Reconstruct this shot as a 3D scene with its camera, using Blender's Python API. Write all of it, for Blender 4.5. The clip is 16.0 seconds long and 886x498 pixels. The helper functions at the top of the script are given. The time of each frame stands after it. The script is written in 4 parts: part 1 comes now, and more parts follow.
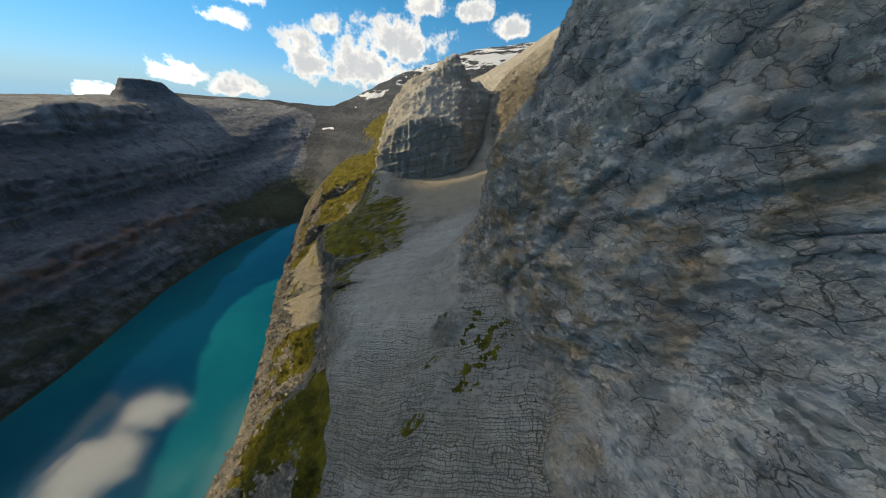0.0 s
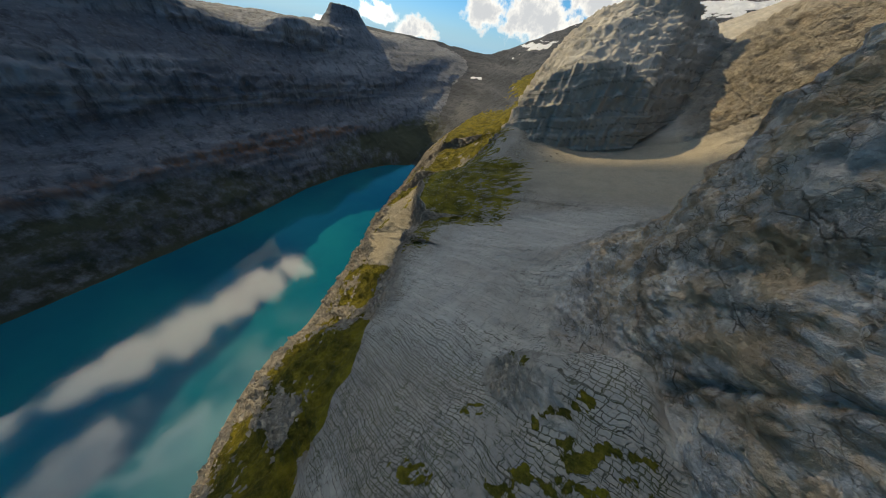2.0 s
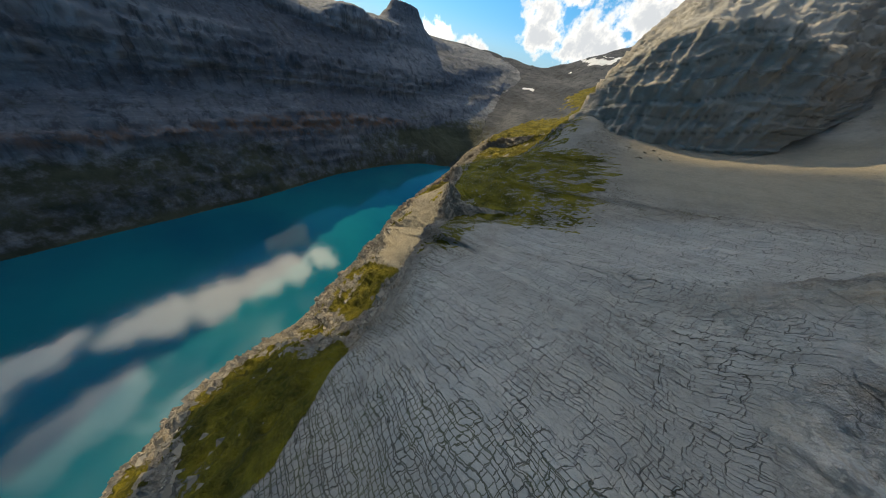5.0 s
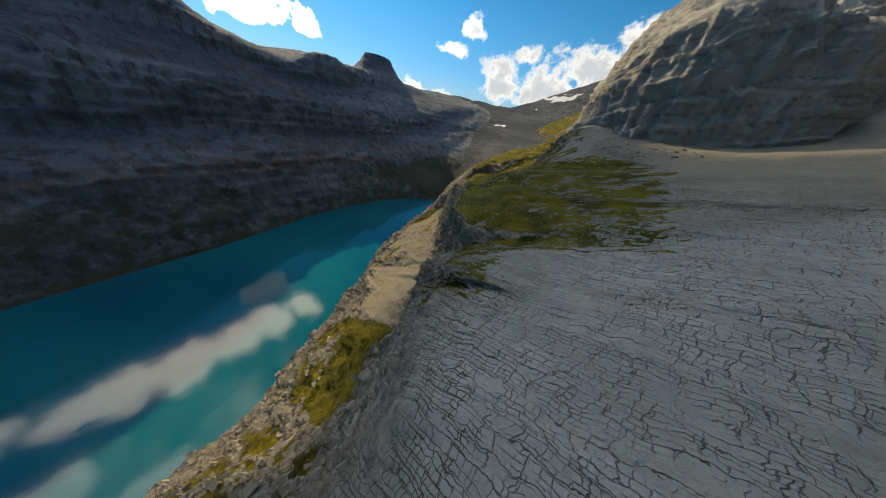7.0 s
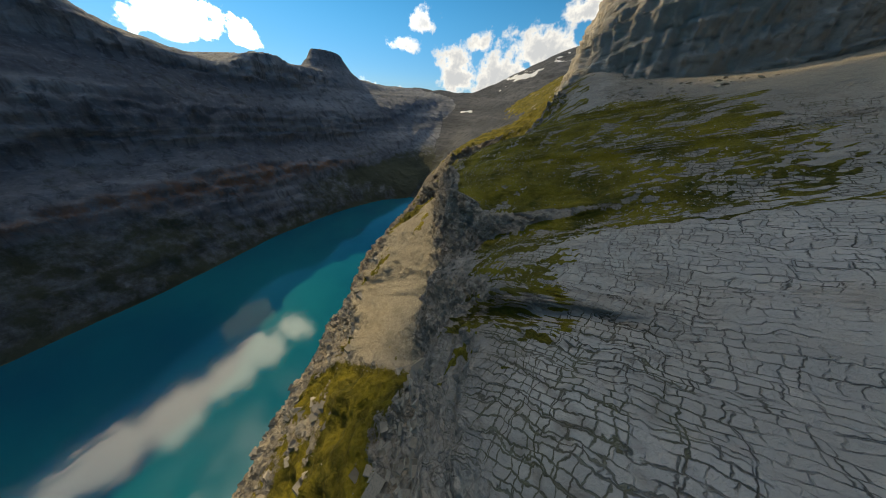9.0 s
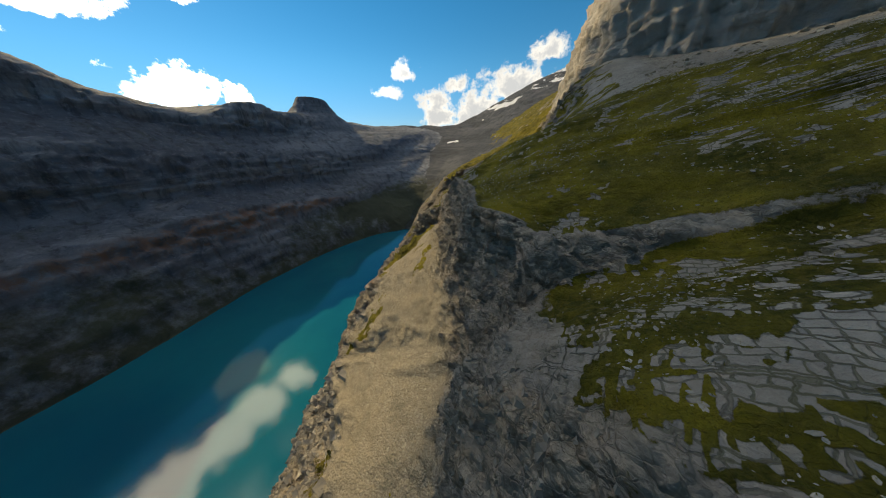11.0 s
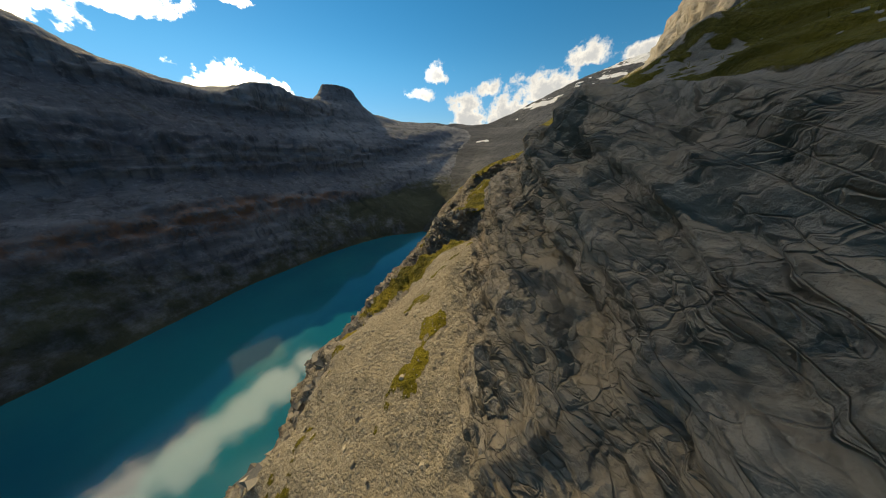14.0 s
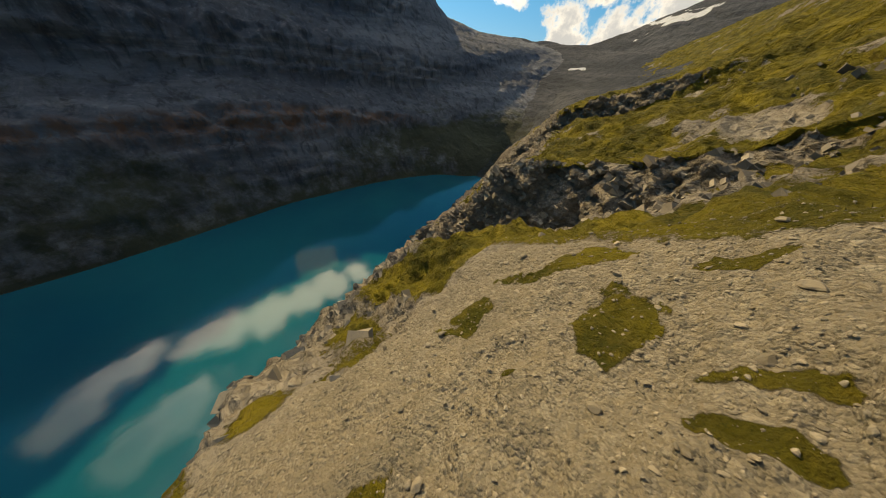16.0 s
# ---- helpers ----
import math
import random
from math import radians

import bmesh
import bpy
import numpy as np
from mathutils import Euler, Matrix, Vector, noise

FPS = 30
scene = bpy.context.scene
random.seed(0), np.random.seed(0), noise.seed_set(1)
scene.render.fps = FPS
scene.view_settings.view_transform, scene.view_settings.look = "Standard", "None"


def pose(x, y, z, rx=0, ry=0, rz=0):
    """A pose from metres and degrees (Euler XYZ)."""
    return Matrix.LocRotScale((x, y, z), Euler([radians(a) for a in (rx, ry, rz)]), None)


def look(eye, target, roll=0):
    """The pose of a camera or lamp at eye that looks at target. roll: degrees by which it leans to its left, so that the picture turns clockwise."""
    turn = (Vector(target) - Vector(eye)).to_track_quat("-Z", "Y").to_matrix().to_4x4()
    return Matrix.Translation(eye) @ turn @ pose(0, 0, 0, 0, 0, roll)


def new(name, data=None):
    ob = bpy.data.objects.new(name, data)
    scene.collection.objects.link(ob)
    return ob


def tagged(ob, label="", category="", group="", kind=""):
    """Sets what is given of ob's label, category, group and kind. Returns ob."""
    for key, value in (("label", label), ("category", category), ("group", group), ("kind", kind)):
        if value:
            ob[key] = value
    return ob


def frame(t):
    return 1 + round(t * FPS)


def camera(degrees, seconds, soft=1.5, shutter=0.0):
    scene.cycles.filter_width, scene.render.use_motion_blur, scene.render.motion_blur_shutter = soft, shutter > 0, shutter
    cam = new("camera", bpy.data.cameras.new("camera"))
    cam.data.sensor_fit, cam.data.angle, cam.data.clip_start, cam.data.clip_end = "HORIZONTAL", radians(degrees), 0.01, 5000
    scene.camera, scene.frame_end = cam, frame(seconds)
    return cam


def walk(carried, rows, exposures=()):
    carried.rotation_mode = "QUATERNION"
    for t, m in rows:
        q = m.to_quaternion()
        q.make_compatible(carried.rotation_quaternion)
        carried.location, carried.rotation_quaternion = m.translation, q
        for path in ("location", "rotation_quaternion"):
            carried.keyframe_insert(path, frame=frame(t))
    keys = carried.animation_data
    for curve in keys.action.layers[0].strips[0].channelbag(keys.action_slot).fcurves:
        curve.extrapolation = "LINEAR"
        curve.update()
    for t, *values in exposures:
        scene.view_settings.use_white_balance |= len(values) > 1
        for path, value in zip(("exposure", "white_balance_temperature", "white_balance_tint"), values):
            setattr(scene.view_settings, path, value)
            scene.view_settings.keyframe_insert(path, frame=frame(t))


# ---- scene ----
cam = camera(122.7, 16.0, soft=1.0, shutter=0.03)
PATH = [
    (0, (0.01, 0.0, 360.0), (4.07, 85.53, 308.35), 3.84),
    (0.5, (-1.36, 12.06, 353.76), (-4.22, 94.6, 297.37), 5.44),
    (1, (-2.96, 24.04, 347.66), (-16.21, 102.05, 286.51), 5.79),
    (1.5, (-4.95, 35.69, 341.01), (-27.76, 109.04, 276.99), 7.75),
    (2, (-7.14, 46.5, 334.03), (-35.96, 116.83, 269.06), 11.39),
    (2.5, (-10.0, 56.73, 326.65), (-41.86, 124.49, 260.37), 14.41),
    (3, (-13.3, 66.16, 318.81), (-46.31, 131.34, 250.53), 15.95),
    (5.5, (-38.66, 95.86, 275.8), (-79.04, 164.62, 215.46), 14.98),
    (6, (-46.42, 103.58, 267.91), (-86.85, 175.59, 211.52), 13.36),
    (6.5, (-54.52, 111.61, 260.5), (-95.23, 186.18, 207.76), 11.96),
    (7, (-62.38, 119.5, 253.98), (-103.14, 195.37, 203.17), 11.07),
    (7.5, (-70.34, 127.7, 247.99), (-110.03, 203.63, 196.42), 10.24),
    (8, (-77.83, 135.57, 242.13), (-115.18, 211.23, 188.47), 8.47),
    (10.5, (-106.88, 171.33, 221.0), (-141.66, 253.7, 176.21), -1.95),
    (11, (-113.06, 183.63, 216.39), (-149.33, 267.31, 175.35), -1.80),
    (11.5, (-119.17, 196.27, 211.91), (-156.74, 281.08, 174.56), -0.97),
    (12, (-124.85, 208.37, 208.0), (-163.8, 293.62, 173.16), 0.32),
    (12.5, (-130.54, 220.24, 204.72), (-171.09, 305.07, 170.63), 1.51),
    (13, (-135.83, 231.39, 201.87), (-177.67, 315.07, 166.58), 1.56),
    (13.5, (-141.71, 242.91, 199.29), (-184.21, 324.96, 161.07), 0.70),
    (14, (-147.46, 253.76, 196.56), (-190.95, 334.35, 156.37), 0.89),
    (14.5, (-153.59, 264.87, 193.72), (-198.34, 343.5, 151.13), 2.06),
    (15, (-160.0, 275.86, 190.85), (-205.75, 351.11, 143.46), 3.20),
    (15.5, (-166.62, 286.95, 187.84), (-213.82, 356.05, 133.09), 5.00),
    (16, (-173.04, 296.43, 184.59), (-223.39, 357.38, 123.36), 6.93),
]
walk(cam, [(t, look(eye, target, roll)) for t, eye, target, roll in PATH], [(0.0, 0.06, 6850, 8), (3.0, 0.08, 6850, 8), (5.5, 0.24, 6750, 8), (6.2, 0.18, 6750, 8), (7.2, 0.02, 6800, 8), (8.2, 0.0, 6900, 8), (10.5, 0.1, 7200, 8), (13.0, -0.02, 7150, 8), (14.5, 0.0, 7600, 8), (16.0, 0.02, 7900, 8)])

# ------------------------------------------------------------------ sky and sun
SUN_AZIMUTH, SUN_HEIGHT = 72.0, 31.6          # degrees to the left of +y, and above the horizon
SUN_WAY = Vector((-math.sin(radians(SUN_AZIMUTH)) * math.cos(radians(SUN_HEIGHT)),
                  math.cos(radians(SUN_AZIMUTH)) * math.cos(radians(SUN_HEIGHT)), math.sin(radians(SUN_HEIGHT))))

# Heap clouds by direction: degrees left of +y, height, half width, half height.
HEAPS = [(65.0, 7.4, 6.6, 3.8), (58.6, 6.6, 2.6, 2.4), (33.5, 8.6, 3.4, 2.2), (30.0, 11.6, 3.2, 2.6), (23.5, 4.6, 5.4, 5.8), (19.6, 9.4, 2.8, 2.6), (7.5, 8.0, 9.0, 5.8), (13.5, 4.6, 9.0, 6.0),
         (3.2, 13.6, 5.4, 2.6), (-5.5, 13.4, 4.4, 2.4), (-12.5, 11.2, 5.0, 2.4), (41.0, 1.4, 4.4, 2.6), (34.5, 0.0, 4.4, 2.4), (49.5, -1.6, 2.6, 1.8),
         (75.0, 15.4, 9.0, 2.8), (84.0, 13.0, 8.0, 4.0), (64.0, 18.6, 6.0, 2.0),
         (65.0, 42.0, 5.0, 4.0), (72.5, 43.0, 7.5, 5.0), (81.0, 44.4, 8.5, 5.4), (90.0, 44.4, 8.5, 5.4), (97.5, 43.6, 7.0, 4.2), (103.5, 43.0, 5.0, 2.6),
         (112.0, 40.4, 8.0, 2.6), (119.0, 41.4, 7.0, 3.0), (111.0, 49.0, 9.0, 5.0), (106.0, 56.5, 12.0, 6.0), (120.0, 49.0, 8.0, 5.0)]
world = bpy.data.worlds.new("sky")
scene.world = world
world.use_nodes = True


def sky_nodes(tree):
    def sky_math(op, a, b=0.0, clamp=False):
        node = tree.nodes.new("ShaderNodeMath")
        node.operation, node.use_clamp = op, clamp
        for k, v in enumerate((a, b)):
            if isinstance(v, bpy.types.NodeSocket):
                tree.links.new(v, node.inputs[k])
            else:
                node.inputs[k].default_value = v
        return node.outputs[0]

    def sky_step(v, low, high):
        node = tree.nodes.new("ShaderNodeMapRange")
        node.interpolation_type = "SMOOTHSTEP"
        tree.links.new(v, node.inputs["Value"])
        node.inputs["From Min"].default_value, node.inputs["From Max"].default_value = low, high
        return node.outputs["Result"]

    def sky_noise(where, scale, detail, rough):
        node = tree.nodes.new("ShaderNodeTexNoise")
        tree.links.new(where, node.inputs["Vector"])
        node.inputs["Scale"].default_value, node.inputs["Detail"].default_value, node.inputs["Roughness"].default_value = scale, detail, rough
        return node.outputs["Fac"]

    def sky_mix(f, a, b):
        node = tree.nodes.new("ShaderNodeMix")
        node.data_type = "RGBA"
        for k, v in ((0, f), (6, a), (7, b)):
            if isinstance(v, bpy.types.NodeSocket):
                tree.links.new(v, node.inputs[k])
            else:
                node.inputs[k].default_value = (*v, 1.0)
        return node.outputs[2]

    air = tree.nodes.new("ShaderNodeTexSky")
    air.sky_type, air.sun_disc = "NISHITA", False
    air.sun_elevation, air.sun_rotation = radians(SUN_HEIGHT), radians(-SUN_AZIMUTH)
    air.altitude, air.air_density, air.dust_density, air.ozone_density = 2400.0, 1.0, 0.1, 3.0
    rich = tree.nodes.new("ShaderNodeHueSaturation")
    rich.inputs["Hue"].default_value = 0.488
    rich.inputs["Saturation"].default_value, rich.inputs["Value"].default_value = 1.32, 0.125
    tree.links.new(air.outputs["Color"], rich.inputs["Color"])
    way = tree.nodes.new("ShaderNodeTexCoord").outputs["Generated"]
    axes = tree.nodes.new("ShaderNodeSeparateXYZ")
    tree.links.new(way, axes.inputs[0])
    turn = sky_math("MULTIPLY", sky_math("ARCTAN2", sky_math("MULTIPLY", axes.outputs[0], -1.0), axes.outputs[1]), 57.2958)
    lift = sky_math("MULTIPLY", sky_math("ARCSINE", axes.outputs[2]), 57.2958)
    full = None
    for a, h, w, t in HEAPS:
        across = sky_math("DIVIDE", sky_math("SUBTRACT", turn, a), w)
        rise = sky_math("SUBTRACT", lift, h)
        rise = sky_math("MAXIMUM", sky_math("DIVIDE", rise, t), sky_math("DIVIDE", rise, -0.55 * t))
        body = sky_math("SUBTRACT", 1.0, sky_math("SQRT", sky_math("ADD", sky_math("MULTIPLY", across, across), sky_math("MULTIPLY", rise, rise))))
        full = body if full is None else sky_math("MAXIMUM", full, body)
    coarse, fine = sky_noise(way, 13.0, 7.0, 0.6), sky_noise(way, 34.0, 6.0, 0.62)
    calm = sky_math("SUBTRACT", 1.0, sky_math("MULTIPLY", sky_step(axes.outputs[2], 0.4, 0.6), 0.2))
    dense = sky_math("ADD", full, sky_math("MULTIPLY", calm, sky_math("ADD", sky_math("MULTIPLY", sky_math("SUBTRACT", coarse, 0.5), 2.0), sky_math("MULTIPLY", sky_math("SUBTRACT", fine, 0.5), 1.1))))
    cover = sky_step(dense, 0.10, 0.50)
    # Scattered clouds higher up, on a level sheet.
    flat = tree.nodes.new("ShaderNodeVectorMath")
    flat.operation = "DIVIDE"
    tree.links.new(way, flat.inputs[0])
    tall = tree.nodes.new("ShaderNodeCombineXYZ")
    top = sky_math("MAXIMUM", axes.outputs[2], 0.05)
    for k in range(3):
        tree.links.new(top, tall.inputs[k])
    tree.links.new(tall.outputs[0], flat.inputs[1])
    sheet = sky_noise(flat.outputs[0], 1.7, 8.0, 0.6)
    high = sky_math("MULTIPLY", sky_step(sheet, 0.40, 0.56), sky_math("MULTIPLY", sky_step(axes.outputs[2], 0.74, 0.86), 0.66))
    cover = sky_math("MAXIMUM", cover, high)
    shade = sky_step(sky_math("ADD", sky_math("MULTIPLY", fine, 0.8), sky_math("ADD", dense, sky_math("MULTIPLY", coarse, 0.6))), 0.75, 1.7)
    puff = sky_mix(shade, (1.12, 1.1, 1.06), (0.62, 0.65, 0.7))
    # Clouds close to the sun shine through.
    toward = tree.nodes.new("ShaderNodeVectorMath")
    toward.operation = "DOT_PRODUCT"
    tree.links.new(way, toward.inputs[0])
    toward.inputs[1].default_value = SUN_WAY
    backlit = sky_math("ADD", 1.0, sky_math("MULTIPLY", sky_step(toward.outputs["Value"], 0.68, 0.98), 4.3))
    puff = sky_mix(sky_step(toward.outputs["Value"], 0.80, 0.97), puff, (1.05, 0.95, 0.78))
    bright = tree.nodes.new("ShaderNodeVectorMath")
    bright.operation = "SCALE"
    tree.links.new(puff, bright.inputs[0])
    tree.links.new(backlit, bright.inputs["Scale"])
    puff = bright.outputs[0]
    low = sky_mix(sky_step(axes.outputs[2], -0.03, 0.24), (0.36, 0.52, 0.74), (1.0, 1.0, 1.0))
    deep = tree.nodes.new("ShaderNodeMix")
    deep.data_type, deep.blend_type = "RGBA", "MULTIPLY"
    deep.inputs[0].default_value = 1.0
    tree.links.new(rich.outputs["Color"], deep.inputs[6])
    tree.links.new(low, deep.inputs[7])
    airy = sky_mix(sky_step(axes.outputs[2], -0.05, 0.09), (0.33, 0.58, 0.80), deep.outputs[2])
    out = sky_mix(cover, airy, puff)
    tree.links.new(out, tree.nodes["Background"].inputs["Color"])
    tree.nodes["Background"].inputs["Strength"].default_value = 1.0


sky_nodes(world.node_tree)
sun = new("sun", bpy.data.lights.new("sun", "SUN"))
sun.data.energy, sun.data.angle, sun.data.color = 4.8, radians(0.53), (1.0, 0.78, 0.44)
sun.matrix_world = look((0, 0, 900), Vector((0, 0, 900)) - SUN_WAY)

# ------------------------------------------------------------------ tools
rng = np.random.default_rng(7)
PERM = rng.permutation(512)


def lattice(ix, iy, iz):
    """A repeatable random value in -1..1 for each whole-number cell."""
    a = PERM[ix & 511]
    b = PERM[(a + iy) & 511]
    c = PERM[(b + iz) & 511]
    return c / 255.5 - 1.0


def vnoise(p):
    """Smooth value noise at rows of 3D places."""
    q = np.floor(p).astype(np.int64)
    f = p - q
    w = f * f * f * (f * (f * 6 - 15) + 10)
    out = 0.0
    for dx in (0, 1):
        wx = w[:, 0] if dx else 1 - w[:, 0]
        for dy in (0, 1):
            wy = w[:, 1] if dy else 1 - w[:, 1]
            for dz in (0, 1):
                wz = w[:, 2] if dz else 1 - w[:, 2]
                out = out + wx * wy * wz * lattice(q[:, 0] + dx, q[:, 1] + dy, q[:, 2] + dz)
    return out


def fbm(p, size, octaves=4, gain=0.5, ridged=False):
    """Layered noise; size: the widest wave in metres (one number or three)."""
    out, amp, total = 0.0, 1.0, 0.0
    q = p / np.asarray(size, float)
    for n in range(octaves):
        v = vnoise(q + 17.3 * n)
        if ridged:
            v = 1 - 2 * np.abs(v)
        out, total, amp, q = out + amp * v, total + amp, amp * gain, q * 2.03
    return out / total


def cells(u, v, jitter=0.9):
    """Distance to the border between the two nearest random cells, and the nearest cell's random value."""
    iu, iv = np.floor(u).astype(np.int64), np.floor(v).astype(np.int64)
    first, second = np.full(u.shape, 9.0), np.full(u.shape, 9.0)
    value = np.zeros(u.shape)
    for du in (-1, 0, 1):
        for dv in (-1, 0, 1):
            a, b = iu + du, iv + dv
            px = a + 0.5 + 0.5 * jitter * lattice(a, b, a * 0 + 3)
            py = b + 0.5 + 0.5 * jitter * lattice(a, b, a * 0 + 11)
            d = np.hypot(u - px, v - py)
            nearer = d < first
            second = np.where(nearer, first, np.minimum(second, d))
            value = np.where(nearer, lattice(a, b, a * 0 + 23), value)
            first = np.where(nearer, d, first)
    return second - first, value


def smooth(a, b, v):
    t = np.clip((v - a) / (b - a), 0, 1)
    return t * t * (3 - 2 * t)


def hermite(ts, values, t):
    """A curve through the values at the knots ts (rows), with limited slopes, at the rows t."""
    ts, values, t = np.asarray(ts, float), np.asarray(values, float), np.asarray(t, float)
    step = np.diff(ts)
    slope = np.diff(values, axis=0) / step.reshape(-1, *[1] * (values.ndim - 1))
    tan = np.zeros_like(values)
    a, b = slope[:-1], slope[1:]
    tan[1:-1] = np.where(a * b > 0, 2 * a * b / np.where(np.abs(a + b) < 1e-9, 1e-9, a + b), 0)
    tan[0], tan[-1] = slope[0], slope[-1]
    k = np.clip(np.searchsorted(ts, t, side="right") - 1, 0, len(ts) - 2)
    s = (t - ts[k]) / step[k]
    shape = (-1, *[1] * (values.ndim - 1))
    h, s = step[k].reshape(shape), s.reshape(shape)
    s2, s3 = s * s, s * s * s
    return (2 * s3 - 3 * s2 + 1) * values[k] + (s3 - 2 * s2 + s) * h * tan[k] + (3 * s2 - 2 * s3) * values[k + 1] + (s3 - s2) * h * tan[k + 1]


def loft(stations, ys, counts):
    """Places on a skin through cross-sections. stations: (y, [(x, z), ...]) with alike numbers of corners; counts: steps between corners."""
    at = np.array([s[0] for s in stations], float)
    corners = np.array([s[1] for s in stations], float)
    rows = hermite(at, corners, ys)                       # (ny, n, 2)
    u = np.concatenate([k + np.arange(c) / c for k, c in enumerate(counts)] + [[len(counts)]])
    xz = hermite(np.arange(corners.shape[1]), rows.transpose(1, 0, 2), u).transpose(1, 0, 2)
    grid = np.empty((len(ys), len(u), 3))
    grid[..., 0], grid[..., 1], grid[..., 2] = xz[..., 0], np.asarray(ys)[:, None], xz[..., 1]
    return grid


def normals(grid):
    a, b = np.gradient(grid, axis=0), np.gradient(grid, axis=1)
    n = np.cross(b, a)
    n /= np.linalg.norm(n, axis=-1, keepdims=True) + 1e-9
    return n


def grid_mesh(name, grid, material, masks=None, smooth_faces=True):
    """A mesh object from a grid of places, with point masks for its material."""
    ny, nx = grid.shape[:2]
    idx = np.arange(ny * nx).reshape(ny, nx)
    quads = np.stack([idx[:-1, :-1], idx[:-1, 1:], idx[1:, 1:], idx[1:, :-1]], -1).reshape(-1, 4)
    me = bpy.data.meshes.new(name)
    me.vertices.add(ny * nx)
    me.vertices.foreach_set("co", grid.reshape(-1).astype(np.float32))
    me.loops.add(quads.size)
    me.loops.foreach_set("vertex_index", quads.reshape(-1).astype(np.int32))
    me.polygons.add(len(quads))
    me.polygons.foreach_set("loop_start", np.arange(0, quads.size, 4, dtype=np.int32))
    me.polygons.foreach_set("use_smooth", np.full(len(quads), smooth_faces))
    for key, values in (masks or {}).items():
        layer = me.attributes.new(key, "FLOAT", "POINT")
        layer.data.foreach_set("value", np.asarray(values, np.float32).reshape(-1))
    me.materials.append(material)
    me.update()
    me.validate()
    return new(name, me)


def mesh_of(name, verts, faces, material, smooth_faces=False):
    me = bpy.data.meshes.new(name)
    me.from_pydata([tuple(map(float, v)) for v in verts], [], [tuple(map(int, f)) for f in faces])
    me.materials.append(material)
    if smooth_faces:
        me.polygons.foreach_set("use_smooth", [True] * len(me.polygons))
    me.update()
    return me

# ------------------------------------------------------------------ materials
class Nodes:
    """Short hand for building a node tree."""

    def __init__(self, tree):
        self.tree = tree

    def add(self, kind, **values):
        node = self.tree.nodes.new(kind)
        for key, value in values.items():
            if key in node.inputs:
                if isinstance(value, bpy.types.NodeSocket):
                    self.tree.links.new(value, node.inputs[key])
                else:
                    node.inputs[key].default_value = value
        return node

    def link(self, a, b):
        self.tree.links.new(a, b)

    def math(self, op, a, b=0.0, c=0.0, clamp=False):
        node = self.tree.nodes.new("ShaderNodeMath")
        node.operation, node.use_clamp = op, clamp
        for k, v in enumerate((a, b, c)):
            if isinstance(v, bpy.types.NodeSocket):
                self.tree.links.new(v, node.inputs[k])
            else:
                node.inputs[k].default_value = v
        return node.outputs[0]

    def step(self, v, low, high, to_low=0.0, to_high=1.0):
        node = self.tree.nodes.new("ShaderNodeMapRange")
        node.interpolation_type = "SMOOTHSTEP"
        self.tree.links.new(v, node.inputs["Value"])
        for key, value in (("From Min", low), ("From Max", high), ("To Min", to_low), ("To Max", to_high)):
            node.inputs[key].default_value = value
        return node.outputs["Result"]

    def mix(self, f, a, b):
        node = self.tree.nodes.new("ShaderNodeMix")
        node.data_type = "RGBA"
        for k, v in ((0, f), (6, a), (7, b)):
            if isinstance(v, bpy.types.NodeSocket):
                self.tree.links.new(v, node.inputs[k])
            else:
                node.inputs[k].default_value = v if k == 0 else (*v[:3], 1.0)
        return node.outputs[2]

    def noise(self, where, scale, detail=5.0, rough=0.55, warp=0.0):
        node = self.tree.nodes.new("ShaderNodeTexNoise")
        self.tree.links.new(where, node.inputs["Vector"])
        node.inputs["Scale"].default_value = scale
        node.inputs["Detail"].default_value = detail
        node.inputs["Roughness"].default_value = rough
        node.inputs["Distortion"].default_value = warp
        return node.outputs["Fac"]

    def cracks(self, where, scale, kind="DISTANCE_TO_EDGE"):
        node = self.tree.nodes.new("ShaderNodeTexVoronoi")
        node.feature = kind
        self.tree.links.new(where, node.inputs["Vector"])
        node.inputs["Scale"].default_value = scale
        return node.outputs["Distance"]

    def lines(self, w):
        """Parallel joints of uneven spacing along w: how far the nearest is, and a number for each strip between them."""
        out = []
        for feature in ("DISTANCE_TO_EDGE", "F1"):
            node = self.tree.nodes.new("ShaderNodeTexVoronoi")
            node.voronoi_dimensions, node.feature = "1D", feature
            self.tree.links.new(w, node.inputs["W"])
            node.inputs["Scale"].default_value = 1.0
            out.append(node)
        own = self.tree.nodes.new("ShaderNodeSeparateColor")
        self.tree.links.new(out[1].outputs["Color"], own.inputs[0])
        return out[0].outputs["Distance"], own.outputs[0]

    def along(self, where, way, sway=0.0, wave=None):
        """The coordinate of a point along a direction, swayed by a noise."""
        node = self.tree.nodes.new("ShaderNodeVectorMath")
        node.operation = "DOT_PRODUCT"
        self.tree.links.new(where, node.inputs[0])
        node.inputs[1].default_value = way
        if wave is None:
            return node.outputs["Value"]
        return self.math("MULTIPLY_ADD", wave, sway, node.outputs["Value"])

    def stretched(self, where, scale=(1, 1, 1), turn=(0, 0, 0)):
        node = self.tree.nodes.new("ShaderNodeMapping")
        self.tree.links.new(where, node.inputs["Vector"])
        node.inputs["Scale"].default_value = scale
        node.inputs["Rotation"].default_value = turn
        return node.outputs["Vector"]

    def mask(self, key):
        node = self.tree.nodes.new("ShaderNodeAttribute")
        node.attribute_name = key
        return node.outputs["Fac"]

